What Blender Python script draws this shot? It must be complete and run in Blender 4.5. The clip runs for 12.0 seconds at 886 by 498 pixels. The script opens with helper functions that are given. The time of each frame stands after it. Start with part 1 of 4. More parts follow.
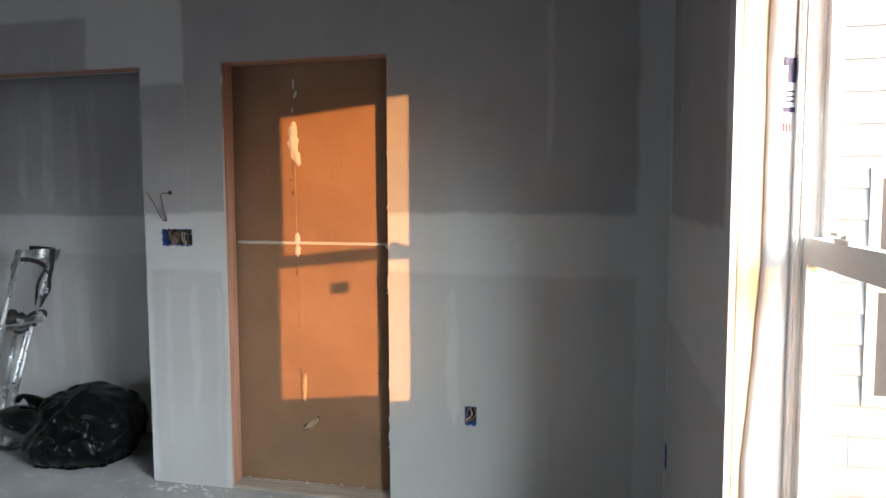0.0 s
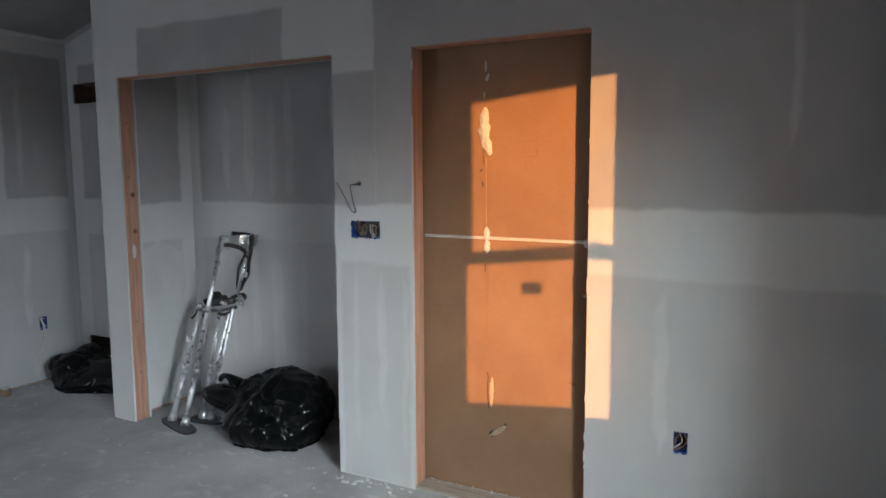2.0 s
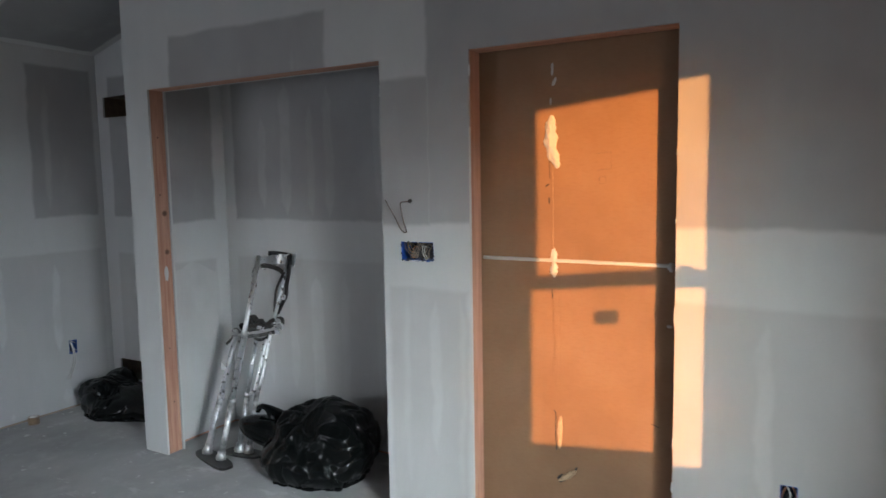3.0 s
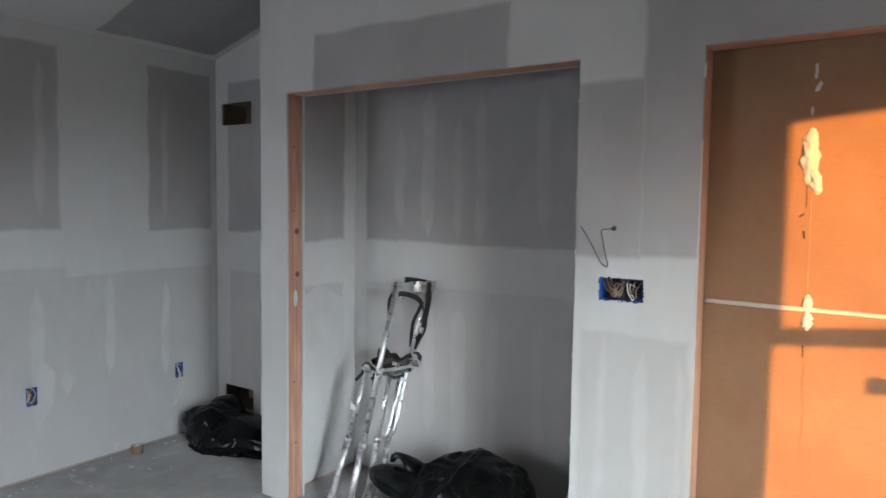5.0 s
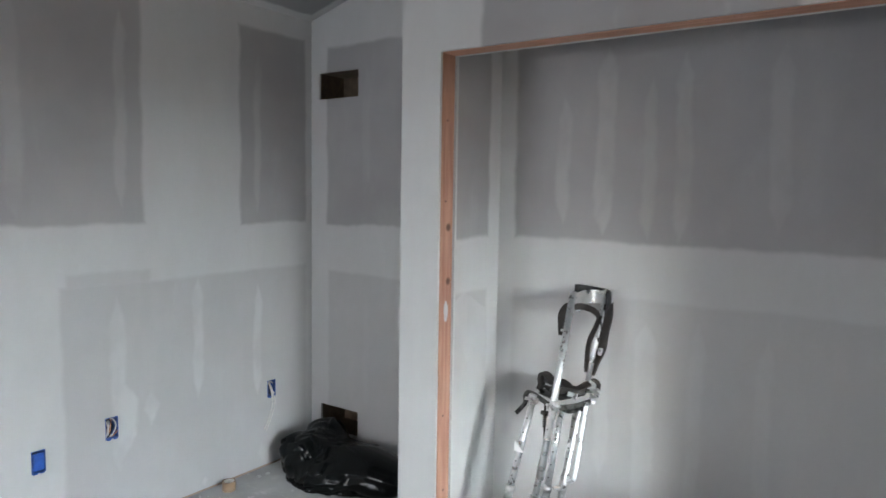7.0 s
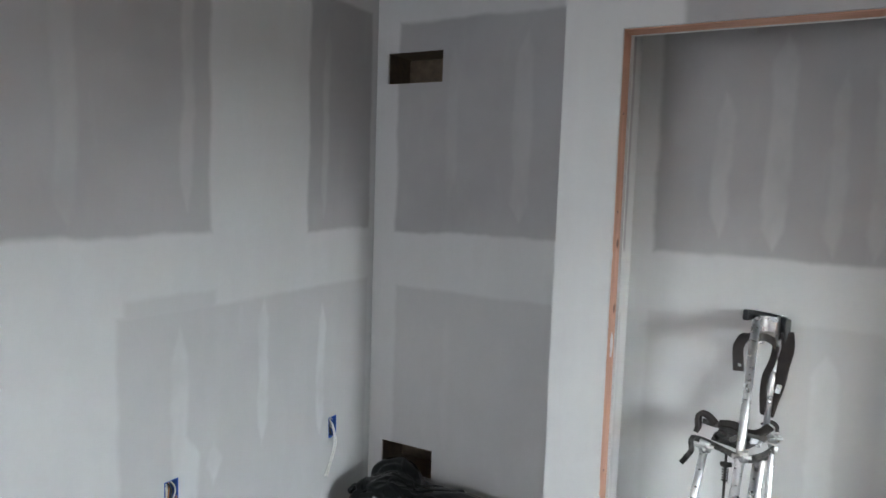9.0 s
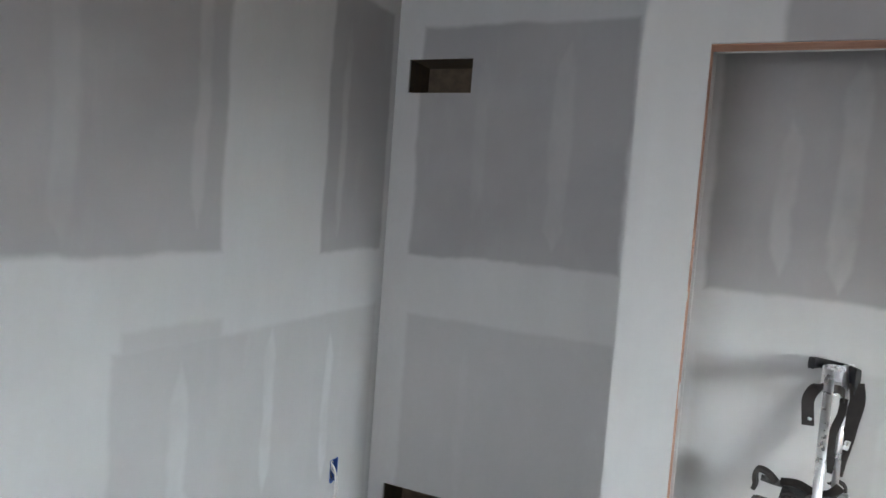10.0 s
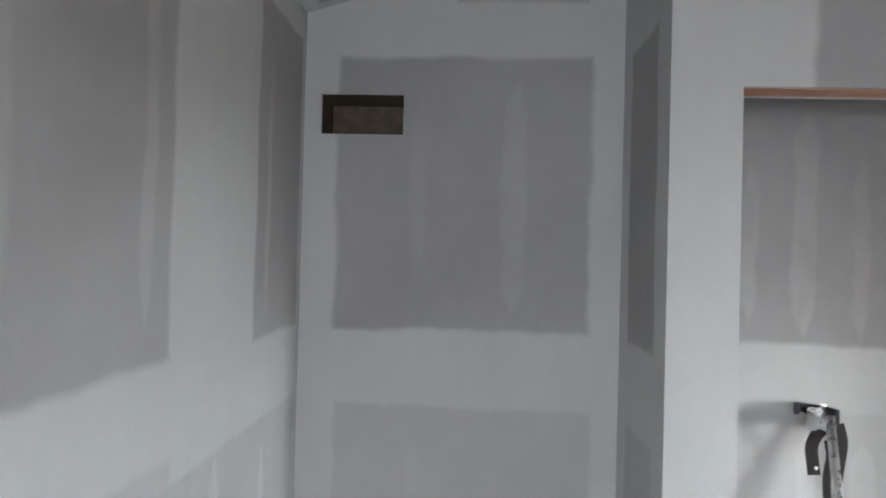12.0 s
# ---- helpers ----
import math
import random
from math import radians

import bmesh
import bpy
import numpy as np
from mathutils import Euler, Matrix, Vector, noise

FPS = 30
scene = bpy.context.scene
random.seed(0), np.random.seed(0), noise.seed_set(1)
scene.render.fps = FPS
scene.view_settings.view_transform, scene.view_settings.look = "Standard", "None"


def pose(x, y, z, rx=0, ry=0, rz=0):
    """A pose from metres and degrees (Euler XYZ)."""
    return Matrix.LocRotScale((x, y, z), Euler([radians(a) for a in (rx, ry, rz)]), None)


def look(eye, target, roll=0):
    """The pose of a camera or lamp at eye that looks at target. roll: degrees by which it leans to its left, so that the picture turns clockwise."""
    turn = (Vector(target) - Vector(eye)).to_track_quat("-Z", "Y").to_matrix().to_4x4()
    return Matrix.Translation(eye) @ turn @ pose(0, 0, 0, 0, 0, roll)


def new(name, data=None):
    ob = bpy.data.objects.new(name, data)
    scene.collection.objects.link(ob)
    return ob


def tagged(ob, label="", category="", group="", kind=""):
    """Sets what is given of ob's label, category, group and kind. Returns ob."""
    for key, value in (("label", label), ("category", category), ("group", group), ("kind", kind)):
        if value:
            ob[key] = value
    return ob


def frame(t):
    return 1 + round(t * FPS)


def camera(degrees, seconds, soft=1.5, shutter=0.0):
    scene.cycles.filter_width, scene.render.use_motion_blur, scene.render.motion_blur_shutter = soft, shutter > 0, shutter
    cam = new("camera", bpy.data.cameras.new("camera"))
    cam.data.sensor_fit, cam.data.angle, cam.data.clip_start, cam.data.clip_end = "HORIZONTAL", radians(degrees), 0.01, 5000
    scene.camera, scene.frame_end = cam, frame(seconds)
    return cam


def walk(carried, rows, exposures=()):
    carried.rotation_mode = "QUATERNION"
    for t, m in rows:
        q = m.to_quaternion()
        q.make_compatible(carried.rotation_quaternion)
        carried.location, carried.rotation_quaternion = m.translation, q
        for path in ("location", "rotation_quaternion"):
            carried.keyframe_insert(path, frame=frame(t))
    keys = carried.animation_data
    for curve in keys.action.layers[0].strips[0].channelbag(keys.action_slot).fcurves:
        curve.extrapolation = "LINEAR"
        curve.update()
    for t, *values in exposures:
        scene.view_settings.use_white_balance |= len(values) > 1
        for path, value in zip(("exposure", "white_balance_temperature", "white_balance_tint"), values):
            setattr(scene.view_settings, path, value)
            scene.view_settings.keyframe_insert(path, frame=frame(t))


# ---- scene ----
cam = camera(66.0, 12.0, shutter=0.25)
PATH = [
    (0, (3.958, -2.965, 1.44), (3.503, -1.023, 1.288), -0.2),
    (0.5, (3.97, -2.906, 1.454), (3.415, -0.99, 1.312), -1.4),
    (1, (3.91, -2.842, 1.525), (3.242, -0.964, 1.356), -1.0),
    (1.5, (3.83, -2.78, 1.531), (2.953, -0.994, 1.326), -0.6),
    (2, (3.766, -2.718, 1.507), (2.842, -0.957, 1.29), -0.3),
    (2.2, (3.714, -2.682, 1.515), (2.803, -0.918, 1.286), -0.3),
    (2.5, (3.621, -2.627, 1.537), (2.681, -0.869, 1.373), -0.5),
    (3, (3.49, -2.509, 1.545), (2.499, -0.783, 1.35), -1.0),
    (3.2, (3.431, -2.43, 1.55), (2.365, -0.743, 1.414), -0.9),
    (4.8, (2.859, -2.384, 1.561), (1.76, -0.717, 1.439), 0.4),
    (5, (2.773, -2.369, 1.548), (1.642, -0.725, 1.414), 0.8),
    (5.3, (2.626, -2.308, 1.549), (1.478, -0.675, 1.424), 0.4),
    (5.5, (2.531, -2.264, 1.55), (1.367, -0.639, 1.478), 0.3),
    (6, (2.321, -2.219, 1.552), (1.145, -0.605, 1.444), 2.4),
    (6.5, (2.029, -2.214, 1.559), (0.898, -0.568, 1.447), 0.3),
    (7, (1.77, -2.189, 1.542), (0.616, -0.564, 1.372), 0.9),
    (7.2, (1.699, -2.092, 1.512), (0.457, -0.533, 1.352), 0.6),
    (8.8, (0.829, -2.226, 1.562), (-0.093, -0.458, 1.405), 2.0),
    (9, (0.76, -2.201, 1.563), (-0.188, -0.449, 1.382), 1.9),
    (9.3, (0.622, -2.153, 1.571), (-0.307, -0.386, 1.453), 1.9),
    (9.5, (0.531, -2.126, 1.575), (-0.403, -0.358, 1.508), 1.8),
    (10, (0.346, -2.084, 1.571), (-0.472, -0.264, 1.44), 4.3),
    (10.3, (0.170, -2.112, 1.561), (-0.398, -0.198, 1.434), 3.3),
    (10.5, (0.058, -2.127, 1.555), (-0.386, -0.182, 1.407), 2.0),
    (11, (-0.113, -2.06, 1.548), (-0.498, -0.101, 1.435), 1.8),
    (11.2, (-0.199, -2.007, 1.519), (-0.543, -0.037, 1.496), 1.5),
    (11.5, (-0.338, -1.928, 1.473), (-0.647, 0.046, 1.576), 0.5),
    (11.8, (-0.443, -1.872, 1.527), (-0.668, 0.114, 1.583), 0.6),
    (12, (-0.5, -1.844, 1.597), (-0.606, 0.153, 1.63), 1.5),
]
EXPOSURES = [(0.0, 0.56, 6020, 8), (1.5, 0.60, 6020, 8), (3.2, 0.74, 6060, 8), (4.8, 1.18, 6200, 9), (5.5, 1.48, 6300, 9), (7.0, 1.80, 6320, 9), (9.0, 1.83, 6320, 9), (11.2, 1.90, 6320, 9), (12.0, 2.06, 6320, 9)]
walk(cam, [(t, look(eye, target, roll)) for t, eye, target, roll in PATH], EXPOSURES)

# ---- light ----
SUN_DIR = Vector((-0.80, 1.0, -0.085)).normalized()   # the way the sunlight travels
world = bpy.data.worlds.new("sky")
scene.world = world
world.use_nodes = True
sky = world.node_tree.nodes.new("ShaderNodeTexSky")
sky.sky_type = 'NISHITA'
sky.sun_disc = False
sky.sun_elevation = math.asin(-SUN_DIR.z)
sky.sun_rotation = math.atan2(-SUN_DIR.x, -SUN_DIR.y)
world.node_tree.links.new(sky.outputs[0], world.node_tree.nodes["Background"].inputs[0])
world.node_tree.nodes["Background"].inputs[1].default_value = 0.15
sun = new("sun", bpy.data.lights.new("sun", 'SUN'))
sun.data.energy = 5.0
sun.data.angle = radians(0.55)
sun.data.color = (1.0, 0.41, 0.11)
sun.matrix_world = look((8, -8, 3), Vector((8, -8, 3)) + SUN_DIR)


def daylight_fill(eye, target, sx, sy, watts, colour):
    ob = new("daylight_fill_lamp", bpy.data.lights.new("daylight_fill_lamp", 'AREA'))
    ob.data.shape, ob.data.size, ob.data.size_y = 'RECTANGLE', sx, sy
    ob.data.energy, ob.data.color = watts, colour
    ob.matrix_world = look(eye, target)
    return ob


# lamps added for bright sky east and south-east, and daylight in both window openings
# these two hang outdoors, out of view, and stand in for sky
daylight_fill((10.8, -3.9, 3.5), (4.3, -1.6, 1.4), 5.0, 3.2, 650, (0.84, 0.93, 1.0))
daylight_fill((7.9, -5.8, 3.9), (4.1, -1.7, 1.2), 4.2, 2.8, 570, (0.93, 1.0, 0.97))
daylight_fill((4.50, -1.96, 1.33), (3.3, -1.55, 0.15), 0.90, 1.4, 3, (0.93, 1.0, 0.98))
# added fill in the unseen south opening, behind the camera
daylight_fill((-0.45, -4.57, 1.33), (-0.50, -3.6, -0.05), 1.15, 1.5, 21, (1.0, 0.97, 0.95))

# ---- plan ----
XL, XR = -1.145, 4.225          # west and east walls
YB, YS = 0.595, -4.60           # back wall of the recess, wall behind the camera
BOARD = 0.0127                  # gypsum board
STUD = 0.089
HEAD = 2.08                     # head of the openings
CX0, CX1 = 0.191, 1.742         # closet opening
DX0, DX1 = 2.182, 3.006         # doorway
RIDGE = (XL + XR) / 2
PITCH = 0.28
EAVE = 2.485


def ceiling_z(x):
    return EAVE + PITCH * min(x - XL, XR - x)


# ---- mesh helpers ----
def box(bm, x0, x1, y0, y1, z0, z1):
    v = [bm.verts.new(p) for p in ((x0, y0, z0), (x1, y0, z0), (x1, y1, z0), (x0, y1, z0), (x0, y0, z1), (x1, y0, z1), (x1, y1, z1), (x0, y1, z1))]
    for f in ((0, 3, 2, 1), (4, 5, 6, 7), (0, 1, 5, 4), (1, 2, 6, 5), (2, 3, 7, 6), (3, 0, 4, 7)):
        bm.faces.new([v[i] for i in f])
    return v


def rod(bm, a, b, r0, r1=None, seg=12):
    a, b = Vector(a), Vector(b)
    r1 = r0 if r1 is None else r1
    d = (b - a).normalized()
    s = d.orthogonal().normalized()
    t = d.cross(s)
    rings = []
    for p, r in ((a, r0), (b, r1)):
        rings.append([bm.verts.new(p + r * (math.cos(i * math.tau / seg) * s + math.sin(i * math.tau / seg) * t)) for i in range(seg)])
    for i in range(seg):
        bm.faces.new((rings[0][i], rings[0][(i + 1) % seg], rings[1][(i + 1) % seg], rings[1][i])).smooth = True
    bm.faces.new(list(reversed(rings[0])))
    bm.faces.new(rings[1])


def tube(bm, points, r, seg=8):
    """A round wire through the points."""
    pts = [Vector(p) for p in points]
    rings = []
    side = None
    for i, p in enumerate(pts):
        d = (pts[min(i + 1, len(pts) - 1)] - pts[max(i - 1, 0)]).normalized()
        side = d.orthogonal() if side is None else side - d * side.dot(d)
        side.normalize()
        up = d.cross(side)
        rings.append([bm.verts.new(p + r * (math.cos(k * math.tau / seg) * side + math.sin(k * math.tau / seg) * up)) for k in range(seg)])
    for r0, r1 in zip(rings, rings[1:]):
        for k in range(seg):
            bm.faces.new((r0[k], r0[(k + 1) % seg], r1[(k + 1) % seg], r1[k])).smooth = True
    bm.faces.new(list(reversed(rings[0])))
    bm.faces.new(rings[-1])


def bent(points, steps=6):
    """A smooth way through the points."""
    p = [Vector(q) for q in points]
    p = [2 * p[0] - p[1]] + p + [2 * p[-1] - p[-2]]
    out = []
    for i in range(1, len(p) - 2):
        for k in range(steps):
            t = k / steps
            out.append(0.5 * (2 * p[i] + (p[i + 1] - p[i - 1]) * t + (2 * p[i - 1] - 5 * p[i] + 4 * p[i + 1] - p[i + 2]) * t * t + (3 * p[i] - p[i - 1] - 3 * p[i + 1] + p[i + 2]) * t ** 3))
    return out + [p[-2]]


def bevel(bm, w, seg=1):
    bmesh.ops.bevel(bm, geom=list(bm.edges), offset=w, segments=seg, affect='EDGES', clamp_overlap=True)


def finish(name, bm, material):
    bmesh.ops.recalc_face_normals(bm, faces=bm.faces)
    me = bpy.data.meshes.new(name)
    bm.to_mesh(me)
    bm.free()
    me.materials.append(material)
    return new(name, me)


def part(name, bm, material, parent, label="", local=False):
    """A mesh under a thing or one of its parts, made in world coordinates, or in those of its thing."""
    ob = finish(name, bm, material)
    ob.parent = parent
    if not local and parent.parent is None:
        ob.matrix_parent_inverse = parent.matrix_world.inverted()
    return tagged(ob, label)


def thing(name, x, y, z, label, category, group="", kind=""):
    ob = new(name)
    ob.location = (x, y, z)
    ob.matrix_world = Matrix.Translation((x, y, z))
    return tagged(ob, label, category, group, kind)


def board(axis, at, thick, us, vs, holes):
    """An upright sheet of board across axis ('x' or 'y') from at to at + thick, over the u and z ranges, with openings right through it."""
    cu = sorted({us[0], us[1], *(h[0] for h in holes), *(h[1] for h in holes)})
    cv = sorted({vs[0], vs[1], *(h[2] for h in holes), *(h[3] for h in holes)})
    cu = [u for u in cu if us[0] <= u <= us[1]]
    cv = [v for v in cv if vs[0] <= v <= vs[1]]
    bm = bmesh.new()
    made = {}

    def vert(u, v, w):
        if (u, v, w) not in made:
            made[u, v, w] = bm.verts.new((w, u, v) if axis == 'x' else (u, w, v))
        return made[u, v, w]

    def solid(i, j):
        if not (0 <= i < len(cu) - 1 and 0 <= j < len(cv) - 1):
            return False
        u, v = (cu[i] + cu[i + 1]) / 2, (cv[j] + cv[j + 1]) / 2
        return not any(h[0] < u < h[1] and h[2] < v < h[3] for h in holes)

    a, b = at, at + thick
    for i in range(len(cu) - 1):
        for j in range(len(cv) - 1):
            if not solid(i, j):
                continue
            u0, u1, v0, v1 = cu[i], cu[i + 1], cv[j], cv[j + 1]
            for w in (a, b):
                bm.faces.new([vert(*p, w) for p in ((u0, v0), (u1, v0), (u1, v1), (u0, v1))])
            for (di, dj), (p, q) in {(-1, 0): ((u0, v0), (u0, v1)), (1, 0): ((u1, v0), (u1, v1)), (0, -1): ((u0, v0), (u1, v0)), (0, 1): ((u0, v1), (u1, v1))}.items():
                if not solid(i + di, j + dj):
                    bm.faces.new([vert(*p, a), vert(*q, a), vert(*q, b), vert(*p, b)])
    return bm


# ---- materials ----
class Nodes:
    def __init__(self, name):
        self.mat = bpy.data.materials.new(name)
        self.mat.use_nodes = True
        self.tree = self.mat.node_tree
        self.out = self.tree.nodes["Principled BSDF"]

    def add(self, kind, values=None, **settings):
        n = self.tree.nodes.new(kind)
        for k, v in settings.items():
            setattr(n, k, v)
        for k, v in (values or {}).items():
            if isinstance(v, bpy.types.NodeSocket):
                self.tree.links.new(v, n.inputs[k])
            else:
                n.inputs[k].default_value = v
        return n

    def set(self, **values):
        for k, v in values.items():
            k = k.replace("_", " ")
            if isinstance(v, bpy.types.NodeSocket):
                self.tree.links.new(v, self.out.inputs[k])
            else:
                self.out.inputs[k].default_value = v

    def coords(self):
        return self.add("ShaderNodeTexCoord").outputs["Object"]

    def noise(self, at, scale, detail=4.0, rough=0.55, stretch=None):
        if stretch:
            at = self.add("ShaderNodeVectorMath", {0: at, 1: stretch}, operation='MULTIPLY').outputs[0]
        return self.add("ShaderNodeTexNoise", {"Vector": at, "Scale": scale, "Detail": detail, "Roughness": rough})

    def math(self, op, a, b=0.0):
        return self.add("ShaderNodeMath", {0: a, 1: b}, operation=op).outputs[0]

    def map(self, v, a, b, c, d, smooth=True):
        return self.add("ShaderNodeMapRange", {"Value": v, "From Min": a, "From Max": b, "To Min": c, "To Max": d}, interpolation_type='SMOOTHSTEP' if smooth else 'LINEAR').outputs[0]

    def mix(self, f, a, b):
        n = self.add("ShaderNodeMix", {0: f}, data_type='RGBA')
        for i, v in ((6, a), (7, b)):
            if isinstance(v, bpy.types.NodeSocket):
                self.tree.links.new(v, n.inputs[i])
            else:
                n.inputs[i].default_value = (*v, 1.0) if len(v) == 3 else v
        return n.outputs[2]

    def bump(self, height, strength, distance):
        self.set(Normal=self.add("ShaderNodeBump", {"Height": height, "Strength": strength, "Distance": distance}).outputs[0])


PAPER = (0.368, 0.358, 0.358)
MUD = (0.56, 0.56, 0.555)


def drywall(name, papers, streaks=(), paper=PAPER, mud=MUD, rough_edge=0.021):
    """Taped gypsum board: grey paper in the given boxes, troweled compound around them and in streaks over the screws.
    A box is x0, x1, y0, y1, z0, z1 and its strength."""
    n = Nodes(name)
    at = n.coords()
    wob = n.noise(at, 4.0, 3.0)
    wob2 = n.noise(at, 26.0, 2.0)
    w = n.add("ShaderNodeVectorMath", {0: wob.outputs["Color"], 1: (0.5, 0.5, 0.5)}, operation='SUBTRACT').outputs[0]
    w = n.add("ShaderNodeVectorMath", {0: w, "Scale": rough_edge * 2.2}, operation='SCALE').outputs[0]
    w2 = n.add("ShaderNodeVectorMath", {0: wob2.outputs["Color"], 1: (0.5, 0.5, 0.5)}, operation='SUBTRACT').outputs[0]
    w2 = n.add("ShaderNodeVectorMath", {0: w2, "Scale": rough_edge * 0.3}, operation='SCALE').outputs[0]
    p = n.add("ShaderNodeVectorMath", {0: at, 1: w}, operation='ADD').outputs[0]
    p = n.add("ShaderNodeVectorMath", {0: p, 1: w2}, operation='ADD').outputs[0]

    w3 = n.add("ShaderNodeVectorMath", {0: w, "Scale": 0.5}, operation='SCALE').outputs[0]
    p3 = n.add("ShaderNodeVectorMath", {0: p, 1: w3}, operation='ADD').outputs[0]
    fade = n.map(n.noise(at, 5.0, 3.0, 0.6, (1.0, 1.0, 0.6)).outputs[0], 0.30, 0.6, 0.3, 1.0)

    def inside(b, soft, p=p, taper=False):
        c = [(b[i] + b[i + 1]) / 2 for i in (0, 2, 4)]
        h = [(b[i + 1] - b[i]) / 2 for i in (0, 2, 4)]
        d = n.add("ShaderNodeVectorMath", {0: p, 1: c}, operation='SUBTRACT').outputs[0]
        d = n.add("ShaderNodeVectorMath", {0: d}, operation='ABSOLUTE').outputs[0]
        d = n.add("ShaderNodeVectorMath", {0: d, 1: h}, operation='SUBTRACT').outputs[0]
        s = n.add("ShaderNodeSeparateXYZ", {0: d})
        m = n.math('MAXIMUM', s.outputs[0], s.outputs[1])
        if taper:
            m = n.math('ADD', m, n.math('MULTIPLY', n.math('MAXIMUM', n.math('ADD', s.outputs[2], 0.09), 0.0), min(h[:2]) / 0.09))
        m = n.math('MAXIMUM', m, s.outputs[2])
        return n.map(m, -soft, soft, 1.0, 0.0)

    mask = None
    for b in papers:
        m = inside(b, 0.014)
        if len(b) > 6:
            m = n.math('MULTIPLY', m, b[6])
        mask = m if mask is None else n.math('MAXIMUM', mask, m)
    cover = None
    for b in streaks:
        m = n.math('MULTIPLY', n.math('MULTIPLY', inside(b, 0.012, p3, True), b[6]), fade)
        cover = m if cover is None else n.math('MAXIMUM', cover, m)
    fine = n.noise(at, 60.0, 4.0)
    broad = n.noise(at, 1.7, 3.0)
    sweep = n.noise(at, 2.2, 4.0, 0.6, (3.0, 3.0, 0.9))
    mudc = n.mix(n.map(sweep.outputs[0], 0.35, 0.7, 0.0, 1.0), tuple(c * 0.965 for c in mud), mud)
    papc = n.mix(n.map(broad.outputs[0], 0.3, 0.7, 0.0, 1.0), tuple(c * 0.92 for c in paper), tuple(c * 1.07 for c in paper))
    papc = n.mix(n.map(sweep.outputs[0], 0.5, 0.75, 0.0, 0.12), papc, mud)
    if mask is None:
        colour = mudc
    else:
        if cover is not None:
            mask = n.math('MULTIPLY', mask, n.math('SUBTRACT', 1.0, cover))
        colour = n.mix(mask, mudc, papc)
    n.set(Base_Color=colour, Roughness=0.75, Specular_IOR_Level=0.25)
    ripple = n.noise(at, 4.0, 3.0, 0.5, (6.0, 6.0, 0.35))
    colour = n.mix(n.map(fine.outputs[0], 0.35, 0.7, 0.0, 0.02), colour, (0.25, 0.25, 0.25))
    h = n.math('ADD', n.math('MULTIPLY', fine.outputs[0], 0.05), n.math('ADD', n.math('MULTIPLY', sweep.outputs[0], 0.8), ripple.outputs[0]))
    n.set(Base_Color=colour)
    n.bump(h, 0.3, 0.003)
    return n.mat


def wood(name, dark, light, along=2, rough=0.65):
    n = Nodes(name)
    at = n.coords()
    st = [14.0, 14.0, 14.0]
    st[along] = 0.8
    grain = n.noise(at, 3.0, 6.0, 0.65, tuple(st))
    st2 = [60.0, 60.0, 60.0]
    st2[along] = 2.0
    fine = n.noise(at, 3.0, 4.0, 0.6, tuple(st2))
    knot = n.add("ShaderNodeTexVoronoi", {"Vector": at, "Scale": 4.5}).outputs["Distance"]
    c = n.mix(n.map(grain.outputs[0], 0.3, 0.72, 0.0, 1.0), dark, light)
    c = n.mix(n.map(fine.outputs[0], 0.45, 0.8, 0.0, 0.35), c, tuple(v * 0.6 for v in dark))
    c = n.mix(n.map(knot, 0.04, 0.10, 0.85, 0.0), c, (0.08, 0.035, 0.018))
    n.set(Base_Color=c, Roughness=rough)
    n.bump(grain.outputs[0], 0.3, 0.002)
    return n.mat


def plain(name, colour, rough=0.5, metal=0.0, vary=0.15, scale=12.0, bump=0.1, spec=0.5):
    n = Nodes(name)
    at = n.coords()
    a = n.noise(at, scale, 4.0)
    b = n.noise(at, scale * 9, 3.0)
    c = n.mix(n.map(a.outputs[0], 0.3, 0.7, 0.0, 1.0), tuple(v * (1 - vary) for v in colour), tuple(min(1, v * (1 + vary)) for v in colour))
    n.set(Base_Color=c, Roughness=n.map(a.outputs[0], 0.3, 0.7, rough * 0.85, min(1, rough * 1.15)), Metallic=metal, Specular_IOR_Level=spec)
    n.bump(b.outputs[0], bump, 0.001)
    return n.mat


def floor_material():
    n = Nodes("dusty_subfloor")
    at = n.coords()
    big = n.noise(at, 1.3, 5.0, 0.6)
    mid = n.noise(at, 7.0, 5.0, 0.65)
    spots = n.noise(at, 13.0, 3.0, 0.5)
    smear = n.noise(at, 2.6, 5.0, 0.7, (1.0, 2.6, 1.0))
    c = n.mix(n.map(big.outputs[0], 0.3, 0.7, 0.0, 1.0), (0.29, 0.285, 0.28), (0.42, 0.415, 0.41))
    c = n.mix(n.map(mid.outputs[0], 0.5, 0.75, 0.0, 0.45), c, (0.54, 0.535, 0.53))
    c = n.mix(n.map(smear.outputs[0], 0.58, 0.68, 0.0, 0.5), c, (0.60, 0.60, 0.60))
    c = n.mix(n.map(spots.outputs[0], 0.68, 0.73, 0.0, 0.7), c, (0.68, 0.68, 0.67))
    c = n.mix(n.map(smear.outputs[0], 0.24, 0.36, 0.35, 0.0), c, (0.22, 0.19, 0.165))
    n.set(Base_Color=c, Roughness=0.8)
    n.bump(n.math('ADD', mid.outputs[0], spots.outputs[0]), 0.35, 0.004)
    return n.mat


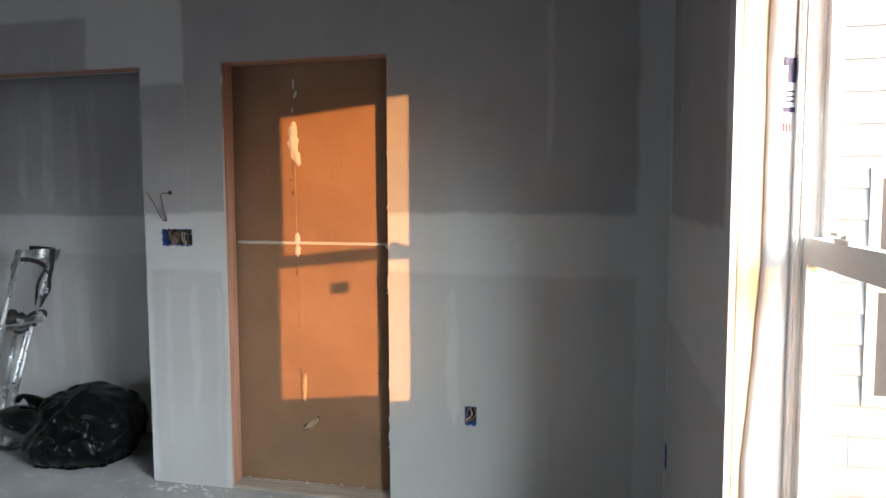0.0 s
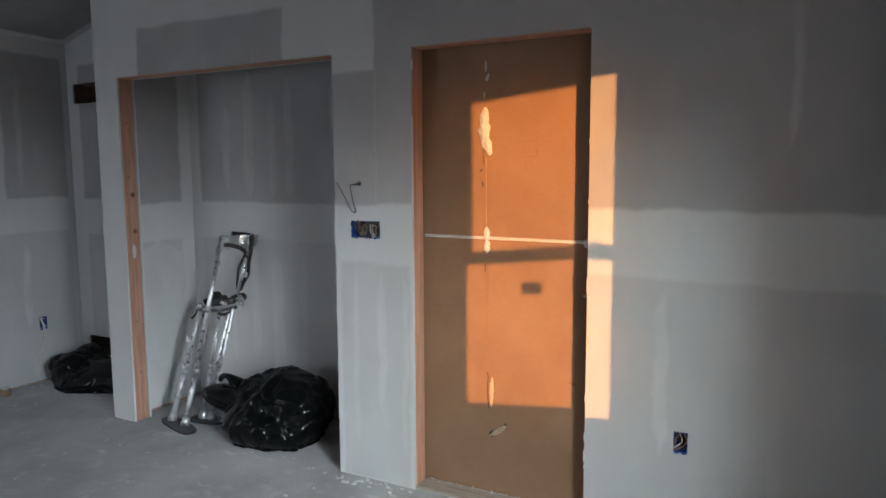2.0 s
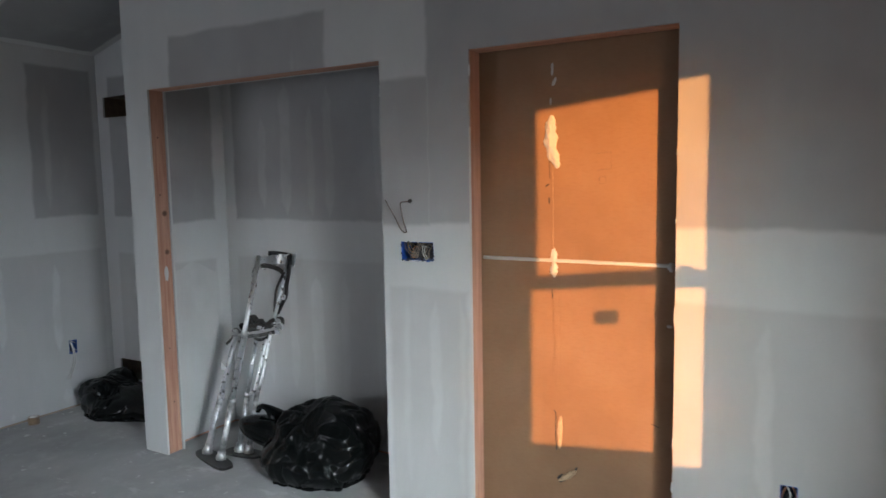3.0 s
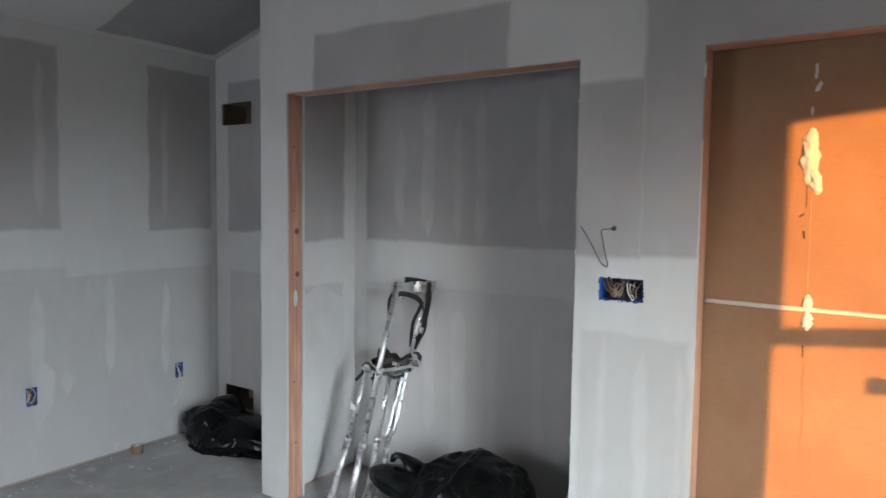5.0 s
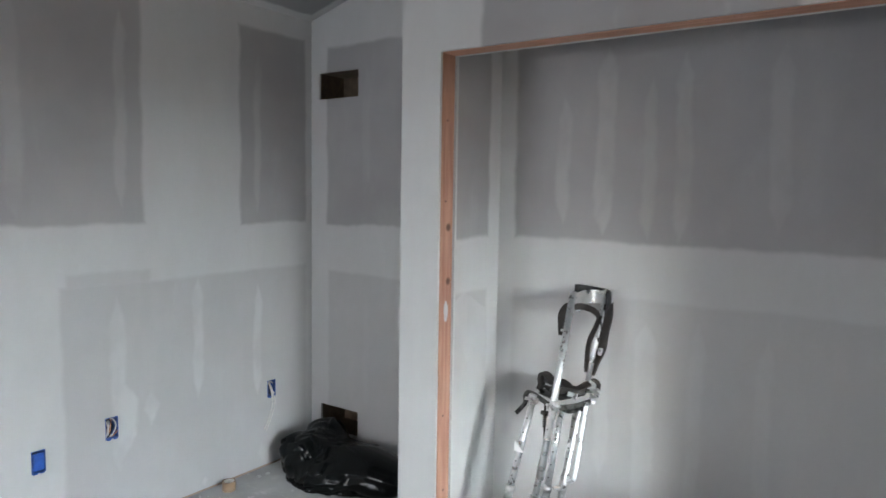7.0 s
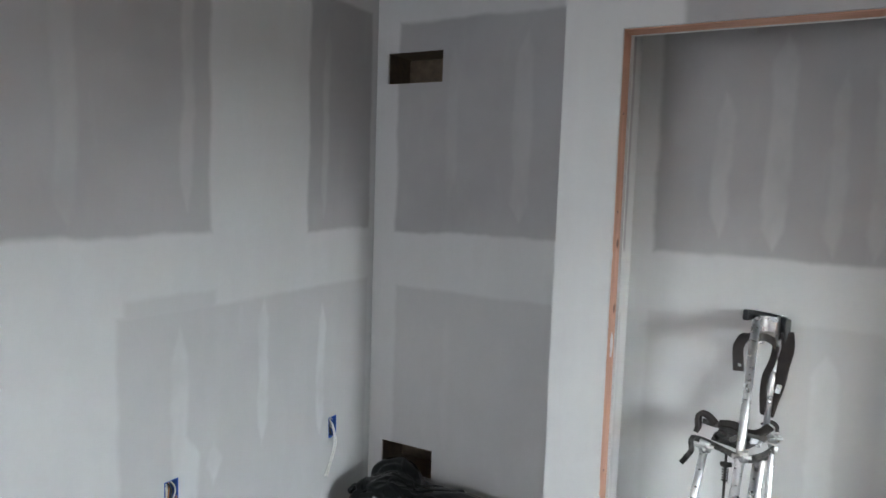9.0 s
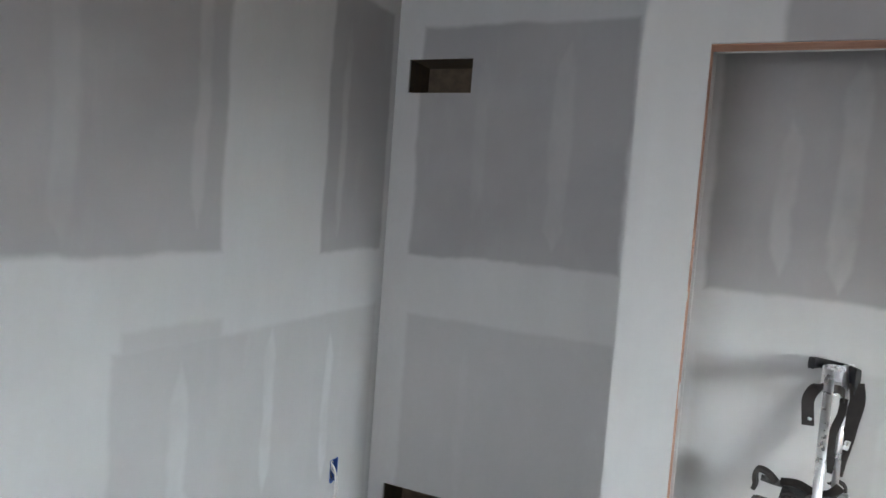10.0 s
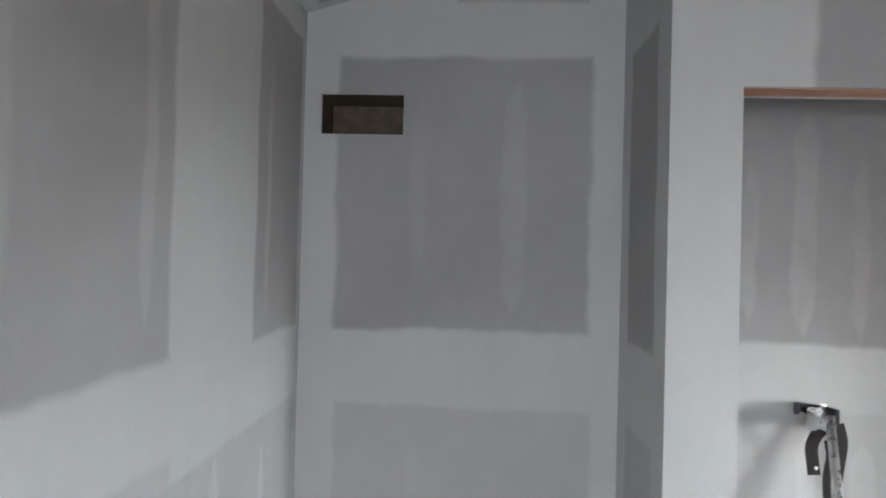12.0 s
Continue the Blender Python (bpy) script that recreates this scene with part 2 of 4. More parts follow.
def plastic_bag():
    n = Nodes("black_film")
    at = n.coords()
    a = n.noise(at, 14.0, 5.0, 0.6)
    b = n.noise(at, 45.0, 4.0, 0.6, (1.0, 1.0, 0.4))
    n.set(Base_Color=(0.004, 0.005, 0.005, 1), Roughness=n.map(a.outputs[0], 0.3, 0.7, 0.13, 0.24), Specular_IOR_Level=0.24)
    n.bump(n.math('ADD', a.outputs[0], n.math('MULTIPLY', b.outputs[0], 0.2)), 0.10, 0.006)
    return n.mat


def brown_board():
    n = Nodes("kraft_board_back")
    at = n.coords()
    a = n.noise(at, 2.2, 4.0)
    b = n.noise(at, 40.0, 5.0, 0.6, (1.0, 1.0, 3.0))
    c = n.mix(n.map(a.outputs[0], 0.3, 0.7, 0.0, 1.0), (0.235, 0.140, 0.082), (0.285, 0.175, 0.105))
    c = n.mix(n.map(b.outputs[0], 0.4, 0.75, 0.0, 0.22), c, (0.20, 0.11, 0.055))
    n.set(Base_Color=c, Roughness=0.72, Specular_IOR_Level=0.2)
    n.bump(b.outputs[0], 0.12, 0.001)
    return n.mat


def glass():
    n = Nodes("window_glass")
    n.set(Base_Color=(1, 1, 1, 1), Roughness=0.0, Transmission_Weight=1.0, IOR=1.02)
    return n.mat


W = 10.0
M_A = drywall("taped_board_north", [
    (0.375, 1.445, -W, W, 1.9, 2.333),
    (1.737, 1.99, -W, W, 1.36, 1.99), (1.98, 4.10, -W, W, 1.365, 2.75),
    (1.772, 2.165, -W, W, 0.0, 1.085, 0.45), (2.95, 4.10, -W, W, -0.1, 1.095, 0.45),
    (0.2, 1.5, -W, W, 2.60, 2.9)],
    [(1.84, 1.87, -W, W, 0.2, 1.06, 0.6), (1.98, 2.03, -W, W, 0.35, 1.04, 0.8), (2.125, 2.15, -W, W, 0.15, 1.05, 0.6),
     (3.28, 3.33, -W, W, 0.4, 1.04, 0.75), (3.72, 3.75, -W, W, 1.6, 2.3, 0.5), (3.70, 3.74, -W, W, 0.2, 0.9, 0.35),
     (1.22, 1.27, -W, W, 2.08, 2.18, 0.35), (0.87, 0.92, -W, W, 2.08, 2.15, 0.3)])
M_WEST = drywall("taped_board_west", [
    (-W, W, -1.75, -0.445, 1.375, 2.383), (-W, W, 0.093, 0.548, 1.36, 2.366), (-W, W, -0.825, 0.55, -0.1, 1.105, 0.45), (-W, W, -0.80, -0.42, 1.0, 1.16, 0.35),
    (-W, W, -4.4, -2.1, 1.37, 2.38), (-W, W, -4.4, -1.6, -0.1, 1.1, 0.45)],
    [(-W, W, -0.61, -0.545, 0.25, 1.04, 0.9), (-W, W, -0.20, -0.14, 0.5, 1.09, 1.0), (-W, W, 0.175, 0.23, 0.42, 1.02, 1.0), (-W, W, -0.32, -0.28, 0.98, 1.11, 0.5),
     (-W, W, -0.57, -0.52, 1.45, 2.3, 0.4), (-W, W, 0.185, 0.225, 1.42, 2.25, 0.38), (-W, W, -1.02, -0.95, 1.4, 2.3, 0.22), (-W, W, -1.27, -1.2, 1.4, 2.3, 0.2),
     (-W, W, -0.60, -0.50, 0.30, 0.66, 1.0), (-W, W, -0.47, -0.39, 0.42, 0.60, 0.9), (-W, W, 0.17, 0.28, 0.05, 0.15, 1.2), (-W, W, -0.20, -0.08, 0.02, 0.07, 1.0)])
M_BACK = drywall("taped_board_back", [
    (-1.018, -0.11, -W, W, 1.345, 2.325), (-1.012, -0.10, -W, W, -0.1, 1.073, 0.45), (-0.60, -0.13, -W, W, 2.53, 2.9), (0.20, 1.9, -W, W, 1.335, 2.7), (0.20, 1.9, -W, W, -0.1, 1.10, 0.30)],
    [(-0.75, -0.70, -W, W, 1.5, 2.2, 0.15), (-0.42, -0.34, -W, W, 1.4, 2.25, 0.3), (-0.74, -0.70, -W, W, 0.3, 0.95, 0.2),
     (0.41, 0.47, -W, W, 1.40, 1.95, 0.35), (0.59, 0.67, -W, W, 1.36, 2.15, 0.4), (0.93, 0.99, -W, W, 1.36, 2.1, 0.3), (0.80, 0.85, -W, W, 1.36, 2.0, 0.2), (1.28, 1.35, -W, W, 1.4, 2.1, 0.3),
     (0.62, 0.68, -W, W, 0.3, 1.05, 0.9), (0.80, 0.89, -W, W, 0.1, 1.0, 0.95), (0.44, 0.49, -W, W, 0.3, 1.0, 0.8), (1.02, 1.07, -W, W, 0.2, 1.03, 0.7), (1.28, 1.34, -W, W, 0.2, 1.0, 0.6)])
M_RETURN = drywall("taped_board_return", [
    (-W, W, 0.13, 0.47, 1.345, 2.3), (-W, W, 0.13, 0.47, -0.1, 1.07, 0.45)])
M_EAST = drywall("taped_board_east", [
    (-W, W, -1.32, -0.09, 1.365, 2.6), (-W, W, -1.45, -0.06, -0.1, 0.95, 0.45), (-W, W, -4.4, -2.6, -0.1, 1.1, 0.45), (-W, W, -4.4, -2.6, 1.37, 2.4)],
    [(-W, W, -0.42, -0.38, 1.5, 2.3, 0.4)])
M_SOUTH = drywall("taped_board_south", [(-1.0, 4.1, -W, W, 1.37, 2.6), (-1.0, 4.1, -W, W, -0.1, 1.1, 0.45)])
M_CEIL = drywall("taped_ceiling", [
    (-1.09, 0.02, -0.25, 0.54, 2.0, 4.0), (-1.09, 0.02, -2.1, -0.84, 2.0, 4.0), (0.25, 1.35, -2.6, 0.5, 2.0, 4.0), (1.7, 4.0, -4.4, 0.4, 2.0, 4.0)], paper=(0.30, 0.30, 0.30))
M_FLOOR = floor_material()
M_STUD = wood("framing_lumber", (0.38, 0.185, 0.12), (0.54, 0.30, 0.205))
M_STUD_X = wood("framing_lumber_level", (0.38, 0.185, 0.12), (0.54, 0.30, 0.205), 0)
M_PINE = wood("pale_lumber", (0.56, 0.42, 0.28), (0.74, 0.60, 0.44))
M_SILL = wood("dusty_lumber", (0.30, 0.24, 0.19), (0.48, 0.42, 0.36), 0, 0.8)
M_BROWN = brown_board()
M_BAG = plastic_bag()
M_ALU = plain("worn_aluminium", (0.80, 0.81, 0.82), 0.30, 0.88, 0.08, 30.0, 0.03)
M_DARK = plain("dark_steel", (0.07, 0.068, 0.065), 0.45, 0.6, 0.3, 30.0)
M_STRAP = plain("leather_strap", (0.032, 0.026, 0.023), 0.6, 0.0, 0.3, 30.0)
M_BLUE = plain("blue_plastic", (0.012, 0.065, 0.30), 0.4, 0.0, 0.2, 30.0)
M_BLACK = plain("black_plastic", (0.012, 0.012, 0.014), 0.5, 0.0, 0.2, 30.0)
M_COPPER = plain("bare_copper", (0.55, 0.26, 0.14), 0.35, 1.0, 0.2, 60.0)
M_TAN = plain("dusty_wire", (0.20, 0.155, 0.115), 0.55, 0.0, 0.3, 60.0)
M_CABLE = plain("white_cable", (0.62, 0.60, 0.56), 0.45, 0.0, 0.1, 60.0)
M_VINYL = plain("white_vinyl", (0.78, 0.78, 0.77), 0.35, 0.0, 0.03, 8.0, 0.03)
M_WRAP = plain("white_house_wrap", (0.74, 0.75, 0.77), 0.4, 0.0, 0.05, 9.0, 0.3)
M_SIDING = plain("pale_vinyl_siding", (0.30, 0.36, 0.42), 0.5, 0.0, 0.04, 3.0, 0.1)
M_DUCT = plain("brown_duct_board", (0.12, 0.088, 0.058), 0.7, 0.0, 0.25, 25.0)
M_MUD = drywall("joint_compound", [])
M_GLASS = glass()
M_GROUND = plain("bare_soil", (0.16, 0.13, 0.09), 0.9, 0.0, 0.4, 2.0, 0.6)

# ---- structure ----
def structure(name, bm, material, label, category="wall"):
    return tagged(finish(name, bm, material), label, category, kind="structure")


bm = bmesh.new()
box(bm, XL - 0.2, XR + 0.16, YS - 0.2, 0.9, -0.03, 0.0)
floor = structure("floor", bm, M_FLOOR, "grey dusty subfloor spattered with dried joint compound", "floor")

bm = bmesh.new()
for x0, x1 in ((XL - 0.3, RIDGE), (RIDGE, XR + 0.3)):
    v = []
    for dz in (0.0, 0.06):
        for x, y in ((x0, YS - 0.3), (x1, YS - 0.3), (x1, 0.95), (x0, 0.95)):
            v.append(bm.verts.new((x, y, ceiling_z(x) + dz)))
    for f in ((0, 3, 2, 1), (4, 5, 6, 7), (0, 1, 5, 4), (1, 2, 6, 5), (2, 3, 7, 6), (3, 0, 4, 7)):
        bm.faces.new([v[i] for i in f])
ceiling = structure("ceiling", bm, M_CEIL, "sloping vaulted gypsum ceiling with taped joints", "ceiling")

TOP = 3.5
wall_north = structure("wall_north", board('y', 0.0, BOARD, (0.0, XR), (0.0, TOP), [
    (CX0, CX1, -1, HEAD), (DX0, DX1, -1, HEAD), (1.838, 2.002, 1.206, 1.288), (3.362, 3.416, 0.412, 0.497)]), M_A,
    "unpainted gypsum board wall with taped joints, closet opening and doorway")
wall_back = structure("wall_back", board('y', YB, BOARD, (XL, 1.95), (0.013, TOP), [
    (-1.083, -0.785, 2.045, 2.19), (-1.066, -0.778, 0.148, 0.292)]), M_BACK,
    "unpainted gypsum board wall with taped joints and duct openings")
wall_return = structure("wall_return", board('x', 0.0, BOARD, (BOARD, YB), (0.0, TOP), []), M_RETURN, "narrow gypsum board return wall beside the closet")
wall_west = structure("wall_west", board('x', XL - BOARD, BOARD, (YS, YB + BOARD), (0.013, EAVE + 0.02), [
    (0.262, 0.318, 0.388, 0.482), (-0.648, -0.590, 0.413, 0.512), (-0.957, -0.902, 0.36, 0.455)]), M_WEST,
    "unpainted gypsum board wall with broad bands of joint compound")
WY0, WY1, WZ0, WZ1 = -2.448, -1.400, 0.52, 2.14
wall_east = structure("wall_east", board('x', XR, BOARD, (YS, 0.0 + BOARD), (0.0, EAVE + 0.02), [
    (WY0, WY1, WZ0, WZ1), (-0.118, -0.062, 0.33, 0.425)]), M_EAST, "unpainted gypsum board wall with an untrimmed window opening")
wall_south = structure("wall_south", board('y', YS - BOARD, BOARD, (XL, XR), (0.0, TOP), [(-1.05, 0.15, 0.55, 2.1)]), M_SOUTH, "gypsum board wall with a wide window opening")
# outer skins
skin = structure("wall_east_sheathing", board('x', XR + BOARD + 0.10, 0.03, (YS - 0.2, 0.95), (-1.4, TOP), [(WY0, WY1, WZ0, WZ1)]), M_SIDING, "outer sheathing of the window wall")
bm = bmesh.new()
box(bm, XL - 0.2, XL - BOARD - 0.09, YS - 0.2, 0.95, -1.4, 2.6)
structure("wall_west_sheathing", bm, M_SIDING, "outer sheathing of the west wall")
bm = bmesh.new()
box(bm, XL - 0.2, XR + 0.13, 0.87, 0.95, -1.4, TOP)
structure("wall_north_sheathing", bm, M_SIDING, "outer sheathing of the north wall")
# closet lining
structure("closet_wall_side", board('x', 0.115 - BOARD, BOARD, (BOARD + STUD + BOARD, YB), (0.013, TOP), []),
          drywall("taped_board_closet_side", [(-W, W, 0.1, 0.50, 1.335, 2.7), (-W, W, 0.1, 0.50, -0.1, 1.09, 0.45)], [(-W, W, 0.1, 0.5, -0.1, 1.09, 0.6)]), "gypsum board side wall inside the closet")
structure("closet_wall_far", board('x', 1.86, BOARD, (BOARD + STUD + BOARD, YB), (0.013, TOP), []), M_SOUTH, "gypsum board far side wall inside the closet")
structure("closet_wall_front", board('y', BOARD + STUD, BOARD, (0.115, 1.86), (0.0, TOP), [(CX0 + 0.009, CX1 - 0.003, -1, HEAD - 0.003)]), M_MUD, "gypsum board lining behind the closet opening")
structure("doorway_backing", board('y', 0.12, BOARD, (1.9, XR), (0.0, TOP), []), M_BROWN, "brown paper back of gypsum board closing the doorway")
bm = bmesh.new()
box(bm, -400, 400, -400, 400, -1.6, -1.4)
structure("ground", bm, M_GROUND, "bare soil ground around the house", "ground")

# glowing panel added outside the window behind the camera: stands for sky, blocks sun
n = Nodes("pale_sky_glow")
n.set(Base_Color=(0.6, 0.7, 0.85, 1), Emission_Color=(0.62, 0.78, 1.0, 1), Emission_Strength=0.6)
bm = bmesh.new()
box(bm, -1.3, 0.4, YS - 0.30, YS - 0.28, 0.3, 2.3)
tagged(finish("backdrop_sun_screen", bm, n.mat), "unseen glowing panel outside a window, pale blue for sky, blocking the sun", "sky", kind="structure")

# bottom plates under the boards
bm = bmesh.new()
box(bm, XL - 0.10, XL - 0.005, YS, YB - 0.002, 0.0, 0.038)
structure("bottom_plate_west", bm, wood("plate_lumber", (0.24, 0.17, 0.12), (0.36, 0.27, 0.20), 1), "lumber plate under the edge of the west wall", "trim")
bm = bmesh.new()
box(bm, XL, 1.95, YB + 0.006, YB + 0.10, 0.0, 0.038)
structure("bottom_plate_back", bm, M_STUD_X, "lumber plate under the edge of the back wall", "trim")
bm = bmesh.new()
box(bm, 0.03, 0.108, BOARD + STUD + BOARD, YB - 0.002, 0.0, 0.038)
structure("bottom_plate_closet", bm, M_STUD, "lumber plate under the closet side wall", "trim")


# ---- framing that shows in the openings ----
def lumber(bm, x0, x1, y0, y1, z0, z1):
    box(bm, x0, x1, y0, y1, z0, z1)
    bevel(bm, 0.003, 2)


def framed_opening(name, x0, x1, label, sill):
    t = thing(name, (x0 + x1) / 2, BOARD, 0, label, "framing", kind="structure")
    y0, y1 = BOARD + 0.001, BOARD + STUD - 0.001
    for a, b in ((x0 - 0.037, x0 + 0.001), (x1 - 0.001, x1 + 0.037)):
        bm = bmesh.new()
        lumber(bm, a, b, y0, y1, 0.0, HEAD - 0.001)
        part("jamb_stud", bm, M_STUD, t, "reddish softwood stud with knots and nail dents")
    bm = bmesh.new()
    lumber(bm, x0 - 0.037, x1 + 0.037, y0, y1, HEAD - 0.002, HEAD + 0.14)
    part("header", bm, M_STUD_X, t, "reddish softwood header")
    if sill:
        bm = bmesh.new()
        lumber(bm, x0 + 0.002, x1 - 0.002, 0.004, y1 + 0.014, 0.0, 0.016)
        part("sill_plate", bm, M_SILL, t, "scuffed dusty softwood plate on the floor")
    return t


closet_frame = framed_opening("closet_opening", CX0, CX1, "bare lumber framing of the closet opening", False)
door_frame = framed_opening("doorway_opening", DX0, DX1, "bare lumber framing of the blocked doorway", True)
# dab of compound and nail heads on the closet stud
bm = bmesh.new()
bmesh.ops.create_icosphere(bm, subdivisions=3, radius=1.0)
for v in bm.verts:
    k = 1 + 0.35 * noise.noise(v.co * 2.5)
    v.co = Vector((0.192 + 0.004 * v.co.x * k, 0.058 + 0.014 * v.co.y * k, 1.052 + 0.042 * v.co.z * k))
part("compound_dab", bm, M_MUD, closet_frame, "white dab of dried compound")
for z, y in ((1.50, 0.045), (0.62, 0.05), (0.30, 0.06), (1.82, 0.05)):
    bm = bmesh.new()
    rod(bm, (0.190, y, z), (0.1932, y, z), 0.005, 0.004, 10)
    part("nail_head", bm, M_DARK, closet_frame, "dark nail head")


# ---- relief on the brown backing ----
def ooze(name, x, z, rx, rz, proud, seed, label, tilt=0.0, material=None):
    bm = bmesh.new()
    bmesh.ops.create_icosphere(bm, subdivisions=4, radius=1.0)
    for v in bm.verts:
        q = Vector((v.co.x * 1.2 + seed, v.co.y, v.co.z * 2.6 + seed * 2))
        k = 1 + 0.45 * noise.noise(q * 1.3) + 0.25 * noise.noise(q * 4)
        u, w = rx * v.co.x * k, rz * v.co.z * (1 + 0.2 * noise.noise(q))
        v.co = Vector((x + u * math.cos(tilt) + w * math.sin(tilt), 0.1205 - proud * max(0, -v.co.y) * k + 0.004 * max(0, v.co.y), z + w * math.cos(tilt) - u * math.sin(tilt)))
    for f in bm.faces:
        f.smooth = True
    return part(name, bm, material or M_MUD, doorway_backing, label)


doorway_backing = bpy.data.objects["doorway_backing"]
ooze("squeezed_compound", 2.492, 1.715, 0.026, 0.085, 0.012, 1.0, "white compound squeezed through a seam")
ooze("squeezed_compound", 2.508, 1.640, 0.017, 0.055, 0.010, 2.0, "white compound squeezed through a seam", -0.25)
ooze("squeezed_compound", 2.488, 1.768, 0.018, 0.030, 0.008, 21.0, "white compound squeezed through a seam", 0.5)
ooze("squeezed_compound", 2.503, 1.235, 0.014, 0.032, 0.010, 3.0, "white compound squeezed through a seam")
ooze("squeezed_compound", 2.503, 1.180, 0.016, 0.030, 0.010, 4.0, "white compound squeezed through a seam")
ooze("squeezed_compound", 2.497, 1.985, 0.005, 0.028, 0.005, 5.0, "white compound squeezed through a seam")
ooze("squeezed_compound", 2.505, 1.935, 0.007, 0.018, 0.005, 6.0, "white compound squeezed through a seam", 0.4)
ooze("squeezed_compound", 2.49, 1.86, 0.004, 0.014, 0.004, 7.0, "white compound squeezed through a seam")
ooze("squeezed_compound", 2.968, 1.212, 0.014, 0.018, 0.016, 8.0, "white lump of compound at a seam")
ooze("squeezed_compound", 2.965, 0.985, 0.010, 0.006, 0.008, 9.0, "white lump of compound at a seam")
M_KRAFT_PALE = plain("torn_kraft_paper", (0.50, 0.36, 0.23), 0.8, 0.0, 0.2, 30.0, 0.3)
ooze("torn_paper", 2.528, 0.50, 0.010, 0.075, 0.004, 10.0, "torn paler strip of kraft paper", 0.05, M_KRAFT_PALE)
ooze("torn_paper", 2.513, 0.90, 0.014, 0.26, 0.0012, 12.0, "paler bulging strip of kraft paper", 0.0, M_BROWN)
ooze("torn_paper", 2.565, 0.318, 0.012, 0.045, 0.022, 14.0, "curled flap of torn paper", 0.95, M_KRAFT_PALE)
ooze("gouge", 2.535, 0.300, 0.016, 0.020, 0.0025, 15.0, "dark gouge in the board", 0.5, M_BLACK)
ooze("gouge", 2.598, 0.352, 0.005, 0.008, 0.002, 16.0, "dark gouge in the board", 0.5, M_BLACK)
# paler torn edge down the upright seam
bm = bmesh.new()
tube(bm, [(2.500 + 0.004 * noise.noise(Vector((0, 0, i * 0.31))), 0.1195, 1.24 + 0.0136 * i) for i in range(29)], 0.0013, 6)
part("seam_edge", bm, plain("frayed_kraft", (0.38, 0.25, 0.15), 0.8, 0.0, 0.3, 30.0), doorway_backing, "thin torn paper edge along a seam")
# bead of compound along the level seam
bm = bmesh.new()
tube(bm, [(2.184 + 0.0265 * i, 0.120, 1.2195 - 0.0001 * i + 0.0012 * noise.noise(Vector((i * 0.7, 0, 0)))) for i in range(31)], 0.0075, 8)
part("seam_bead", bm, M_MUD, doorway_backing, "thin white bead of compound along a seam")
for pts, r in (([(2.505, 0.1195, 0.59), (2.511, 0.1195, 0.57), (2.509, 0.1195, 0.50), (2.514, 0.1195, 0.42)], 0.002),
               ([(2.495, 0.1195, 1.10), (2.496, 0.1195, 1.06)], 0.002), ([(2.90, 0.1195, 0.595), (2.93, 0.1195, 0.585)], 0.0015),
               ([(2.455, 0.1195, 1.69), (2.475, 0.1195, 1.69), (2.483, 0.1195, 1.66), (2.486, 0.1195, 1.55)], 0.0012),
               ([(2.468, 0.1195, 1.52), (2.481, 0.1195, 1.53)], 0.0025), ([(2.482, 0.1195, 1.475), (2.484, 0.1195, 1.45)], 0.003)):
    bm = bmesh.new()
    tube(bm, bent(pts, 4), r, 6)
    part("crack", bm, M_BLACK, doorway_backing, "thin dark crack in the paper")
M_PENCIL = plain("pencil_line", (0.16, 0.10, 0.06), 0.8)
for pts in ([(2.682, 0.12, 1.645), (2.736, 0.12, 1.652), (2.738, 0.12, 1.585), (2.684, 0.12, 1.582)], [(2.690, 0.12, 1.555), (2.714, 0.12, 1.556), (2.714, 0.12, 1.53), (2.690, 0.12, 1.528), (2.690, 0.12, 1.555)]):
    bm = bmesh.new()
    tube(bm, pts, 0.0009, 5)
    part("pencil_mark", bm, M_PENCIL, doorway_backing, "faint pencil line on the paper")


